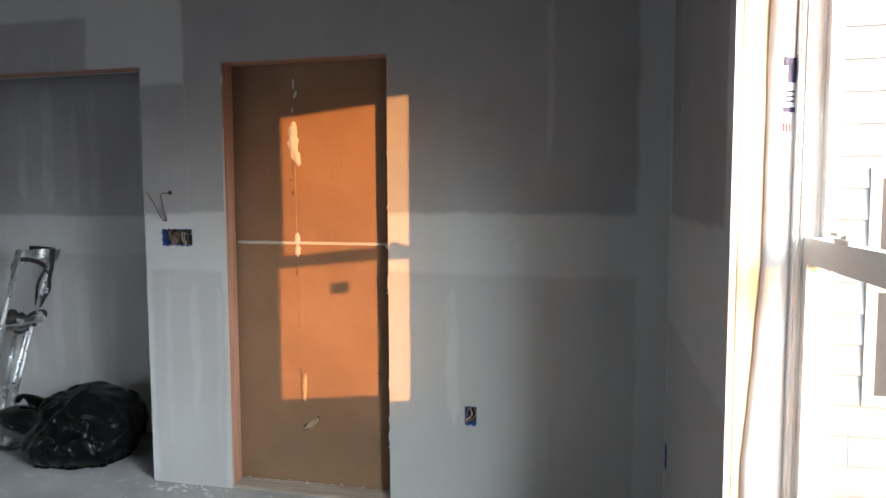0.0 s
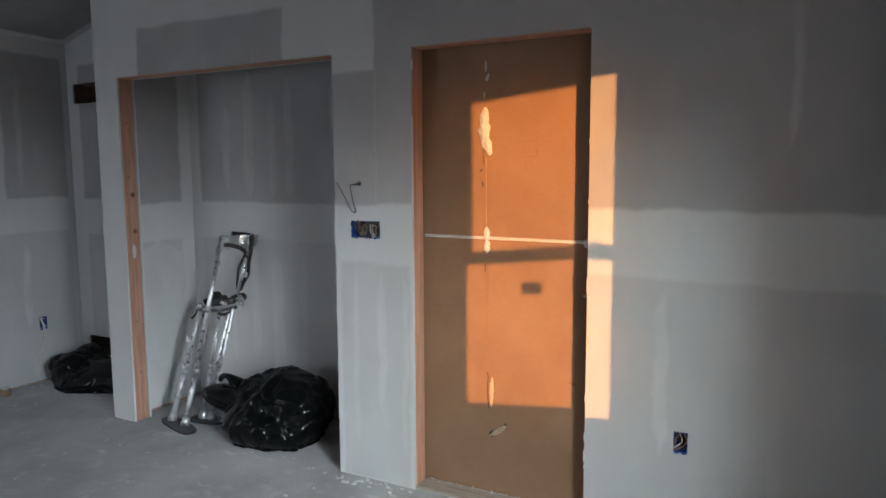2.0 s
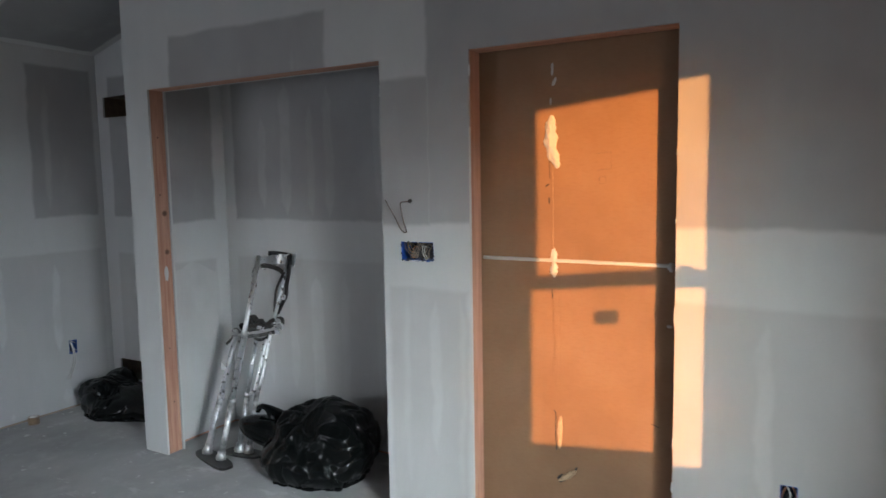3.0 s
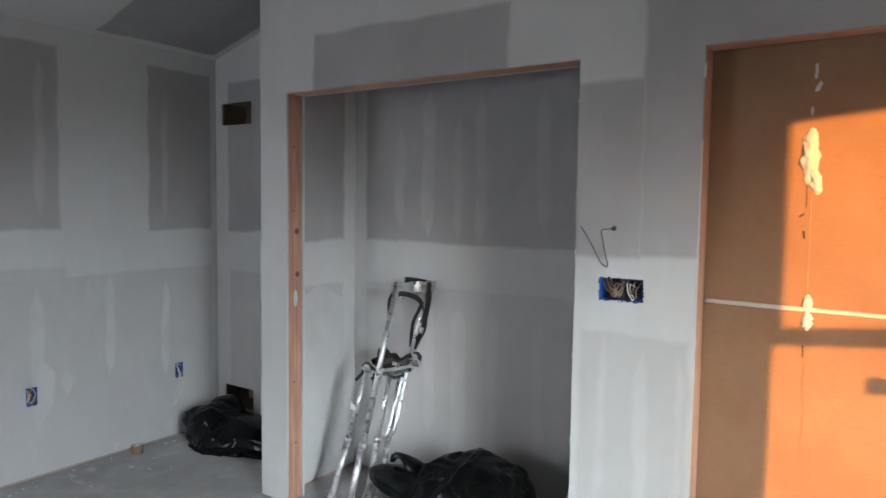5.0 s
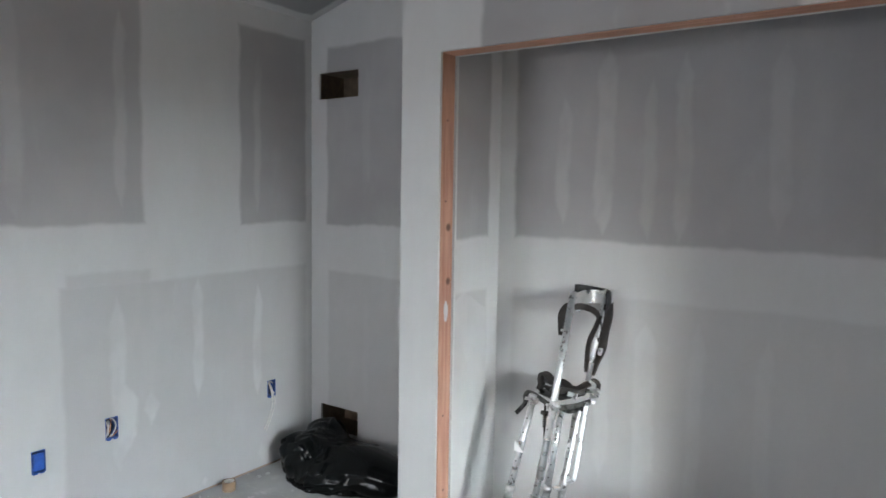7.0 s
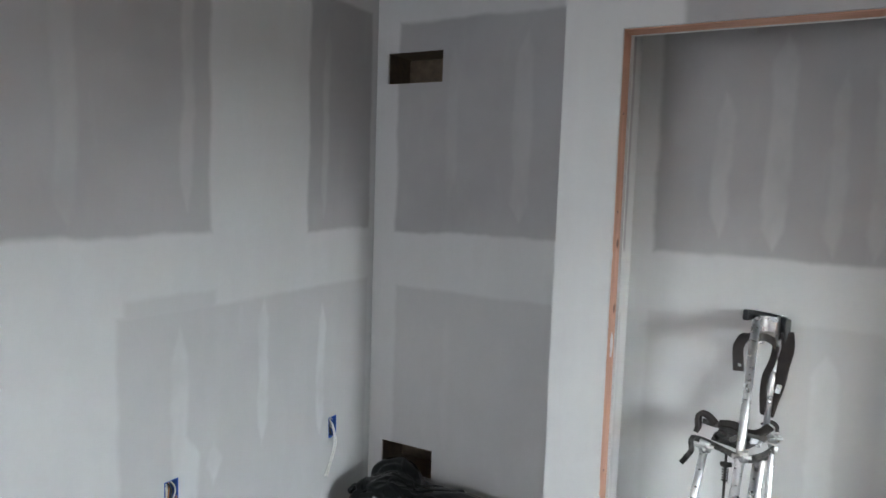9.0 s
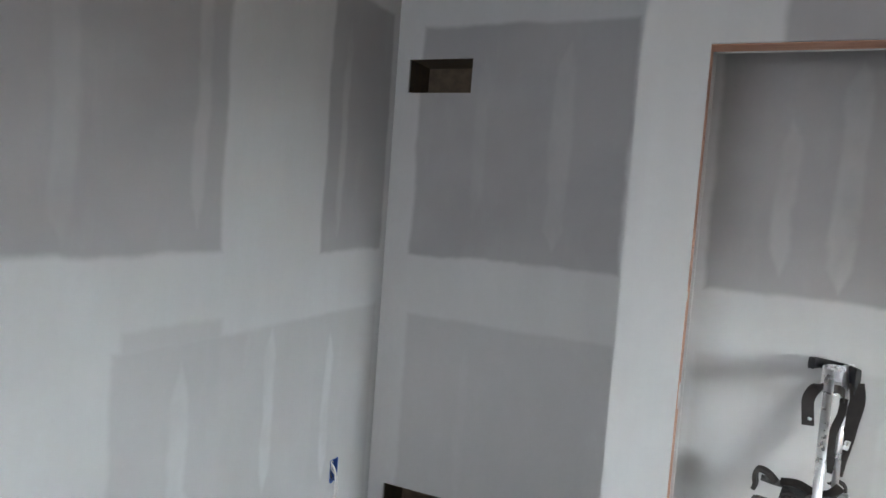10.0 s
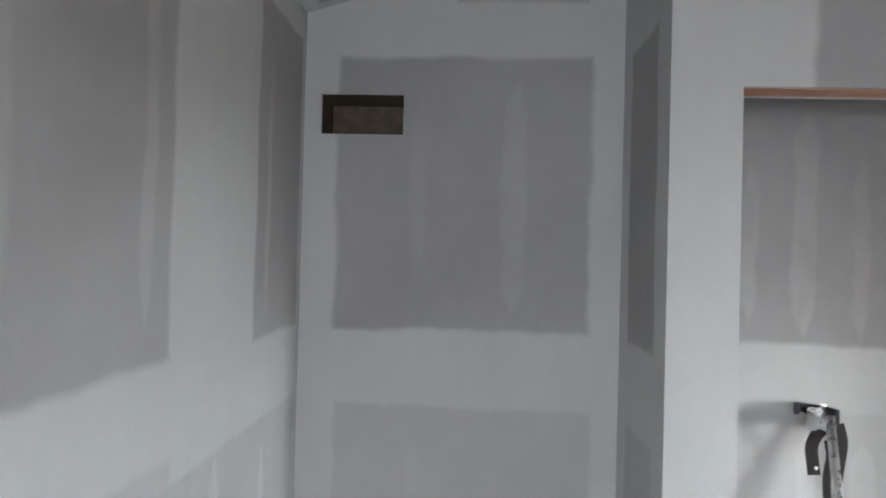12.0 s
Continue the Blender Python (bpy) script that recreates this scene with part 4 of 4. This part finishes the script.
def front_stilt():
    t = thing("drywall_stilt", 0.47, 0.09, 0, "aluminium drywall stilt with straps leaning in the closet", "stilt", "pair of drywall stilts")
    foot(t, 0.490, 0.070, 0.36, -0.30)
    strut(t, (0.400, 0.098, 0.014), (0.483, 0.288, 0.690), 0.47, 0.0135)
    strut(t, (0.540, 0.072, 0.014), (0.606, 0.238, 0.700), 0.47, 0.0135)
    ankle(t, (0.400, 0.098, 0.012), (0.483, 0.288, 0.690))
    ankle(t, (0.540, 0.072, 0.012), (0.606, 0.238, 0.700))
    # pale flag-shaped plate on one tube
    plate(t, "tag", ((0.452, 0.196, 0.532), (0.452, 0.190, 0.492), (0.500, 0.190, 0.492), (0.486, 0.191, 0.504)), 0.003, M_VINYL, "small pale flag-shaped plate")
    # foot platform: two flat side rails, a sole between them, clamps at the ends
    strip(t, "rail", [(0.440, 0.325, 0.700), (0.485, 0.296, 0.704), (0.555, 0.252, 0.698), (0.612, 0.228, 0.694), (0.660, 0.290, 0.692), (0.694, 0.380, 0.696)], 0.020, 0.006, (0, 0, 1), M_STEEL, "scuffed metal rail")
    strip(t, "rail", [(0.452, 0.440, 0.732), (0.500, 0.432, 0.727), (0.600, 0.430, 0.722), (0.700, 0.432, 0.718)], 0.020, 0.006, (0, 0, 1), M_STEEL, "scuffed metal rail")
    plate(t, "platform", ((0.500, 0.300, 0.712), (0.606, 0.246, 0.712), (0.670, 0.380, 0.716), (0.660, 0.425, 0.722), (0.520, 0.428, 0.726)), 0.006, M_STEEL, "scuffed metal foot platform")
    clamp(t, (0.483, 0.288, 0.690), 0.020)
    clamp(t, (0.606, 0.234, 0.700), 0.020)
    clamp(t, (0.690, 0.425, 0.722), 0.018)
    bm = bmesh.new()
    rod(bm, (0.676, 0.425, 0.722), (0.712, 0.425, 0.716), 0.017, 0.013, 12)
    rod(bm, (0.676, 0.395, 0.692), (0.708, 0.395, 0.690), 0.012, 0.010, 12)
    part("knob", bm, M_ALU, t, "bright metal knob")
    # hooked lever and loop of strap at the ends of the rails
    strip(t, "lever", [(0.440, 0.325, 0.705), (0.432, 0.312, 0.690), (0.436, 0.305, 0.660), (0.424, 0.290, 0.638), (0.408, 0.276, 0.616)], 0.018, 0.007, (1, 0, 0.3), M_STEEL, "bent metal lever")
    strip(t, "loop", [(0.500, 0.434, 0.728), (0.470, 0.444, 0.752), (0.442, 0.450, 0.756), (0.434, 0.448, 0.734), (0.437, 0.446, 0.706), (0.430, 0.440, 0.684)], 0.034, 0.014, (0.2, 1, 0), M_STRAP, "dark curled end of a strap")
    strip(t, "loop", [(0.522, 0.300, 0.716), (0.510, 0.298, 0.735), (0.528, 0.300, 0.748), (0.548, 0.304, 0.738)], 0.022, 0.005, (0.2, 1, 0), M_STRAP, "dark curled end of a strap")
    coil(t, 0.556, 0.252, 0.592, 0.648, 0.010, 6, "dark coil spring")
    bm = bmesh.new()
    rod(bm, (0.556, 0.252, 0.520), (0.556, 0.250, 0.692), 0.0045, None, 8)
    rod(bm, (0.540, 0.252, 0.652), (0.575, 0.248, 0.656), 0.009, None, 8)
    part("spring_rod", bm, M_DARK, t, "dark rod through a spring")
    # leg upright, calf cuff and straps
    bm = bmesh.new()
    rod(bm, (0.592, 0.150, 0.42), (0.611, 0.366, 1.141), 0.0140, None, 16)
    part("upright", bm, M_ALU, t, "bright aluminium upright")
    for k in range(3):
        q = Vector((0.592, 0.150, 0.42)).lerp(Vector((0.611, 0.366, 1.141)), 0.72 + 0.03 * k)
        bm = bmesh.new()
        rod(bm, q + Vector((0, -0.012, 0.003)), q + Vector((0, -0.0150, 0.004)), 0.0022, None, 8)
        part("pin", bm, M_DARK, t, "small dark adjusting pin")
    bm = bmesh.new()
    rod(bm, (0.664, 0.404, 0.740), (0.678, 0.548, 1.134), 0.0105, None, 14)
    part("upright", bm, M_ALU, t, "bright aluminium upright")
    strip(t, "calf_band", [(0.613, 0.372, 1.098), (0.600, 0.435, 1.100), (0.606, 0.500, 1.104), (0.636, 0.538, 1.104), (0.674, 0.534, 1.104)], 0.056, 0.004, (0, 0, 1), M_ALU, "bright aluminium calf cuff")
    bm = bmesh.new()
    rows = []
    way = bent([Vector(p) for p in ((0.566, 0.490, 1.132), (0.590, 0.540, 1.130), (0.630, 0.566, 1.126), (0.676, 0.555, 1.118), (0.708, 0.506, 1.110))], 6)
    for i, p in enumerate(way):
        u = i / (len(way) - 1)
        d = (way[min(i + 1, len(way) - 1)] - way[max(i - 1, 0)]).normalized()
        side = d.cross(Vector((0, 0, 1))).normalized()
        hi, lo = 0.018 + 0.004 * math.cos(u * 6), 0.016 + 0.048 * max(0.0, u - 0.45) / 0.55
        rows.append([bm.verts.new(p + side * k + Vector((0, 0, z))) for k, z in ((0.008, -lo), (-0.008, -lo), (-0.010, 0), (-0.008, hi), (0.008, hi), (0.010, 0))])
    for a, b in zip(rows, rows[1:]):
        for k in range(6):
            bm.faces.new((a[k], a[(k + 1) % 6], b[(k + 1) % 6], b[k])).smooth = True
    bm.faces.new(list(reversed(rows[0])))
    bm.faces.new(rows[-1])
    part("calf_pad", bm, M_BLACK, t, "black foam calf pad")
    strip(t, "bracket", [(0.692, 0.574, 1.136), (0.692, 0.566, 1.10), (0.688, 0.556, 1.060)], 0.022, 0.004, (1, 0.3, 0), M_ALU, "bright metal bracket")
    for pts, w, up in (([(0.606, 0.392, 1.085), (0.578, 0.380, 1.075), (0.560, 0.372, 1.040), (0.562, 0.368, 0.995), (0.566, 0.366, 0.955)], 0.036, (1, -0.25, 0.15)),
                       ([(0.614, 0.372, 1.078), (0.640, 0.392, 1.080), (0.664, 0.450, 1.058), (0.672, 0.490, 1.030)], 0.026, (0, 0.2, 1)),
                       ([(0.706, 0.512, 1.085), (0.712, 0.498, 1.03), (0.700, 0.490, 0.960), (0.690, 0.490, 0.890), (0.676, 0.468, 0.842), (0.664, 0.440, 0.790)], 0.046, (1, -0.5, 0)),
                       ([(0.674, 0.500, 1.03), (0.668, 0.472, 0.985), (0.650, 0.455, 0.93), (0.646, 0.445, 0.87), (0.652, 0.430, 0.80)], 0.024, (1, -0.4, 0)),
                       ([(0.650, 0.425, 0.762), (0.676, 0.440, 0.770), (0.698, 0.446, 0.756), (0.700, 0.440, 0.732)], 0.022, (0.3, 1, 0)),
                       ([(0.510, 0.420, 0.738), (0.560, 0.410, 0.745), (0.610, 0.380, 0.735), (0.650, 0.370, 0.748), (0.680, 0.400, 0.765)], 0.030, (0.1, 0.8, 0.5)),
                       ([(0.560, 0.290, 0.722), (0.600, 0.330, 0.736), (0.640, 0.350, 0.730), (0.668, 0.380, 0.735)], 0.026, (0.1, 0.4, 0.8))):
        strip(t, "strap", pts, w, 0.006, up, M_STRAP, "dark worn leather strap")
    for x, y, z, a, b in ((0.640, 0.322, 0.724, 0.020, 0.012), (0.692, 0.470, 0.885, 0.009, 0.016), (0.627, 0.384, 1.066, 0.012, 0.009), (0.568, 0.358, 0.978, 0.006, 0.005)):
        bm = bmesh.new()
        box(bm, -a, a, -0.004, 0.004, -b, b)
        bevel(bm, 0.002, 1)
        bmesh.ops.transform(bm, matrix=Matrix.Translation((x, y, z)) @ Euler((0, 0.25, 0.45)).to_matrix().to_4x4(), verts=bm.verts)
        part("buckle", bm, M_ALU, t, "bright metal buckle")
    return t


def rear_stilt():
    t = thing("drywall_stilt", 0.58, 0.20, 0, "aluminium drywall stilt behind another one in the closet", "stilt", "pair of drywall stilts")
    foot(t, 0.575, 0.215, 0.24, 0.15)
    strut(t, (0.545, 0.205, 0.014), (0.590, 0.335, 0.655), 0.50, 0.0120)
    strut(t, (0.610, 0.215, 0.014), (0.645, 0.350, 0.650), 0.58, 0.0120)
    ankle(t, (0.545, 0.205, 0.012), (0.590, 0.335, 0.655))
    ankle(t, (0.610, 0.215, 0.012), (0.645, 0.350, 0.650))
    rail(t, [(0.585, 0.330, 0.655), (0.625, 0.338, 0.652), (0.670, 0.345, 0.668), (0.690, 0.350, 0.694)], 0.010, M_STEEL, "scuffed metal rail")
    for a, b in (((0.690, 0.352, 0.700), (0.692, 0.258, 0.432)), ((0.665, 0.345, 0.665), (0.652, 0.250, 0.395))):
        a, b = Vector(a), Vector(b)
        rail(t, [a, (a + b) / 2, b, b + Vector((-0.012, -0.002, -0.030)), b + Vector((-0.045, 0.006, -0.042))], 0.0095, M_ALU, "bright aluminium brace", "brace")
    return t


front_stilt()
rear_stilt()


# ---- refuse bags ----
def refuse_bag(label, centre, lobes, seed, horn=None):
    """A filled film bag: one skin over rounded lobes, pulled into flat panels and creases."""
    t = thing("refuse_bag", centre[0], centre[1], 0, label, "bag", "black refuse bags")
    c = Vector(centre)
    rng = random.Random(seed)
    panels = []
    for _ in range(26):
        d = Vector((rng.gauss(0, 1), rng.gauss(0, 1), rng.gauss(0, 0.8)))
        panels.append((d.normalized(), rng.uniform(0.90, 1.02)))
    off = Vector((seed * 3.1, seed * 1.7, seed * 0.9))

    def reach(d):
        """How far the lobes go from the centre along d."""
        far = []
        for (lx, ly, lz), r in lobes:
            o = Vector(((c.x - lx) / r[0], (c.y - ly) / r[1], (c.z - lz) / r[2]))
            w = Vector((d.x / r[0], d.y / r[1], d.z / r[2]))
            a, b, e = w.dot(w), o.dot(w), o.dot(o) - 1
            q = b * b - a * e
            if q > 0:
                far.append((-b + math.sqrt(q)) / a)
        far = [f for f in far if f > 0] or [0.05]
        m = max(far)
        return m + 0.012 * math.log(sum(math.exp((f - m) / 0.012) for f in far))

    bm = bmesh.new()
    bmesh.ops.create_icosphere(bm, subdivisions=6, radius=1.0)
    for v in bm.verts:
        d = v.co.normalized()
        w = d + 0.16 * noise.noise_vector(d * 2.2 + off)
        w.normalize()
        flat = min(h / max(0.35, w.dot(n)) for n, h in panels)
        k = 0.35 + 0.65 * min(1.1, flat)
        p = d * 2.0 + off
        q = p + 0.6 * noise.noise_vector(p * 0.9)
        k += 0.030 * max(0.0, 1 - abs(noise.noise(q * 0.8)) * 9) - 0.050 * max(0.0, 1 - abs(noise.noise(q * 1.0 + Vector((5, 0, 0)))) * 5)
        k += 0.006 * max(0.0, 1 - abs(noise.noise(Vector((q.x * 2.6, q.y * 2.6, q.z * 1.4)))) * 5)
        z = c + d * reach(d) * k
        if z.z < 0.006:
            z.z = 0.002 + 0.004 * abs(noise.noise(p * 3))
            z.x += 0.02 * d.x
            z.y += 0.02 * d.y
        v.co = z
    for f in bm.faces:
        f.smooth = True
    part("film", bm, M_BAG, t)
    if horn:
        pts = bent(horn, 8)
        bm = bmesh.new()
        rings = []
        for i, p in enumerate(pts):
            u = i / (len(pts) - 1)
            d = (pts[min(i + 1, len(pts) - 1)] - pts[max(i - 1, 0)]).normalized()
            side = d.cross(Vector((0, 1, 0.2))).normalized()
            up = d.cross(side)
            r = 0.034 * (1 - u) ** 1.4 + 0.015 + 0.007 * math.sin(u * 9)
            ring = []
            for k in range(24):
                a = k * math.tau / 24
                rr = r * (1 + 0.30 * noise.noise(Vector((math.cos(a) * 2.6, math.sin(a) * 2.6, u * 2 + seed))))
                ring.append(bm.verts.new(p + side * rr * 0.6 * math.cos(a) + up * rr * math.sin(a)))
            rings.append(ring)
        for a, b in zip(rings, rings[1:]):
            for k in range(24):
                bm.faces.new((a[k], a[(k + 1) % 24], b[(k + 1) % 24], b[k])).smooth = True
        bm.faces.new(list(reversed(rings[0])))
        bm.faces.new(rings[-1])
        part("neck", bm, M_BAG, t, "twisted neck of the bag")
    return t


refuse_bag("full black plastic refuse bag on the closet floor", (1.16, 0.22, 0.16),
           [((1.17, 0.26, 0.17), (0.29, 0.25, 0.215)), ((1.14, 0.15, 0.10), (0.28, 0.20, 0.15)), ((1.27, 0.24, 0.21), (0.17, 0.20, 0.17)), ((1.05, 0.26, 0.23), (0.16, 0.18, 0.14)), ((0.86, 0.20, 0.185), (0.24, 0.10, 0.085))], 4,
           [(0.90, 0.22, 0.240), (0.850, 0.20, 0.285), (0.800, 0.19, 0.318), (0.755, 0.185, 0.318), (0.735, 0.185, 0.290)])
refuse_bag("slumped black plastic refuse bag against the wall", (-0.78, 0.37, 0.09),
           [((-0.86, 0.37, 0.10), (0.16, 0.20, 0.15)), ((-0.95, 0.29, 0.14), (0.06, 0.08, 0.085)), ((-0.60, 0.41, 0.08), (0.36, 0.17, 0.125)), ((-0.74, 0.30, 0.06), (0.24, 0.15, 0.10)), ((-0.90, 0.47, 0.17), (0.14, 0.09, 0.10))], 9,
           [(-0.90, 0.34, 0.15), (-0.945, 0.30, 0.180), (-0.985, 0.265, 0.190), (-1.010, 0.25, 0.165)])

# ---- tape roll and scraps ----
t = thing("tape_roll", -1.06, -0.062, 0, "small roll of brown tape on the floor", "tape")
bm = bmesh.new()
rings = []
for r, z in ((0.034, 0.0), (0.034, 0.048), (0.026, 0.048), (0.026, 0.0)):
    rings.append([bm.verts.new((-1.06 + r * math.cos(k * math.tau / 32), -0.062 + r * math.sin(k * math.tau / 32), z)) for k in range(32)])
for i in range(4):
    a, b = rings[i], rings[(i + 1) % 4]
    for k in range(32):
        bm.faces.new((a[k], a[(k + 1) % 32], b[(k + 1) % 32], b[k]))
part("tape", bm, plain("brown_tape", (0.21, 0.145, 0.09), 0.4), t)
bm = bmesh.new()
rings = []
for r, z in ((0.0258, 0.001), (0.0258, 0.0478), (0.0235, 0.0478), (0.0235, 0.001)):
    rings.append([bm.verts.new((-1.06 + r * math.cos(k * math.tau / 32), -0.062 + r * math.sin(k * math.tau / 32), z)) for k in range(32)])
for i in range(4):
    a, b = rings[i], rings[(i + 1) % 4]
    for k in range(32):
        bm.faces.new((a[k], a[(k + 1) % 32], b[(k + 1) % 32], b[k]))
part("core", bm, plain("card_core", (0.62, 0.60, 0.56), 0.7), t, "pale cardboard core")

rng = random.Random(5)
bm = bmesh.new()
for i in range(150):
    x, y = rng.choice(((rng.uniform(XL + 0.02, XL + 0.16), rng.uniform(-1.6, 0.25)), (rng.uniform(-0.9, 1.7), rng.uniform(-1.3, 0.05)), (rng.uniform(1.75, 2.2), rng.uniform(-0.12, -0.01)), (rng.uniform(2.2, 3.0), rng.uniform(0.09, 0.118))))
    base = 0.0161 if x > DX0 and y > 0 else 0.0005
    r = rng.uniform(0.003, 0.016) * (0.4 if base > 0.01 else 1)
    m = rng.randint(5, 8)
    a0 = rng.uniform(0, 6)
    sq = rng.uniform(0.3, 0.9)
    hh = rng.uniform(0.002, 0.006)
    lo = [bm.verts.new((x + r * math.cos(a0 + k * math.tau / m) * rng.uniform(0.7, 1.2), y + r * sq * math.sin(a0 + k * math.tau / m), base)) for k in range(m)]
    hi = [bm.verts.new((v.co.x * 0.6 + x * 0.4, v.co.y * 0.6 + y * 0.4, base + hh)) for v in lo]
    for k in range(m):
        bm.faces.new((lo[k], lo[(k + 1) % m], hi[(k + 1) % m], hi[k]))
    bm.faces.new(hi)
tagged(finish("compound_crumbs", bm, M_MUD), "scattered white crumbs of dried compound on the floor", "debris", kind="stuff")

# tatters of paper and compound along the cut edges of the openings
rng = random.Random(11)
for x, side, z0, z1, m in ((DX1, -1, 0.25, 2.0, 9), (DX0, 1, 0.1, 2.0, 6), (CX1, -1, 0.3, 2.0, 7), (CX0, 1, 0.2, 2.0, 5)):
    for i in range(m):
        z = rng.uniform(z0, z1)
        w, h = rng.uniform(0.002, 0.006), rng.uniform(0.006, 0.028)
        bm = bmesh.new()
        bmesh.ops.create_icosphere(bm, subdivisions=2, radius=1.0)
        for v in bm.verts:
            k = 1 + 0.5 * noise.noise(v.co * 2 + Vector((i * 3.0, x, z)))
            v.co = Vector((x + side * 0.001 + w * v.co.x * k, 0.004 + 0.005 * v.co.y, z + h * v.co.z * k))
        part("edge_tatter", bm, M_MUD, wall_north, "ragged bit of compound on a cut edge")

# feathered compound down the edge of the doorway
bm = bmesh.new()
rows = []
for i in range(61):
    z = 0.02 + 1.75 * i / 60
    w = (0.0035 + 0.002 * noise.noise(Vector((z * 7, 3, 0)))) * min(1.0, (1.85 - z) * 1.6)
    rows.append([bm.verts.new(p) for p in ((DX0 - w, -0.0005, z), (DX0 - w * 0.4, -0.0032, z), (DX0 + 0.0022, -0.0028, z), (DX0 + 0.0024, 0.010, z), (DX0 - w, 0.010, z))])
for a, b in zip(rows, rows[1:]):
    for k in range(5):
        bm.faces.new((a[k], a[(k + 1) % 5], b[(k + 1) % 5], b[k]))
bm.faces.new(list(reversed(rows[0])))
bm.faces.new(rows[-1])
part("edge_bead", bm, M_MUD, wall_north, "white compound bead along the cut edge")
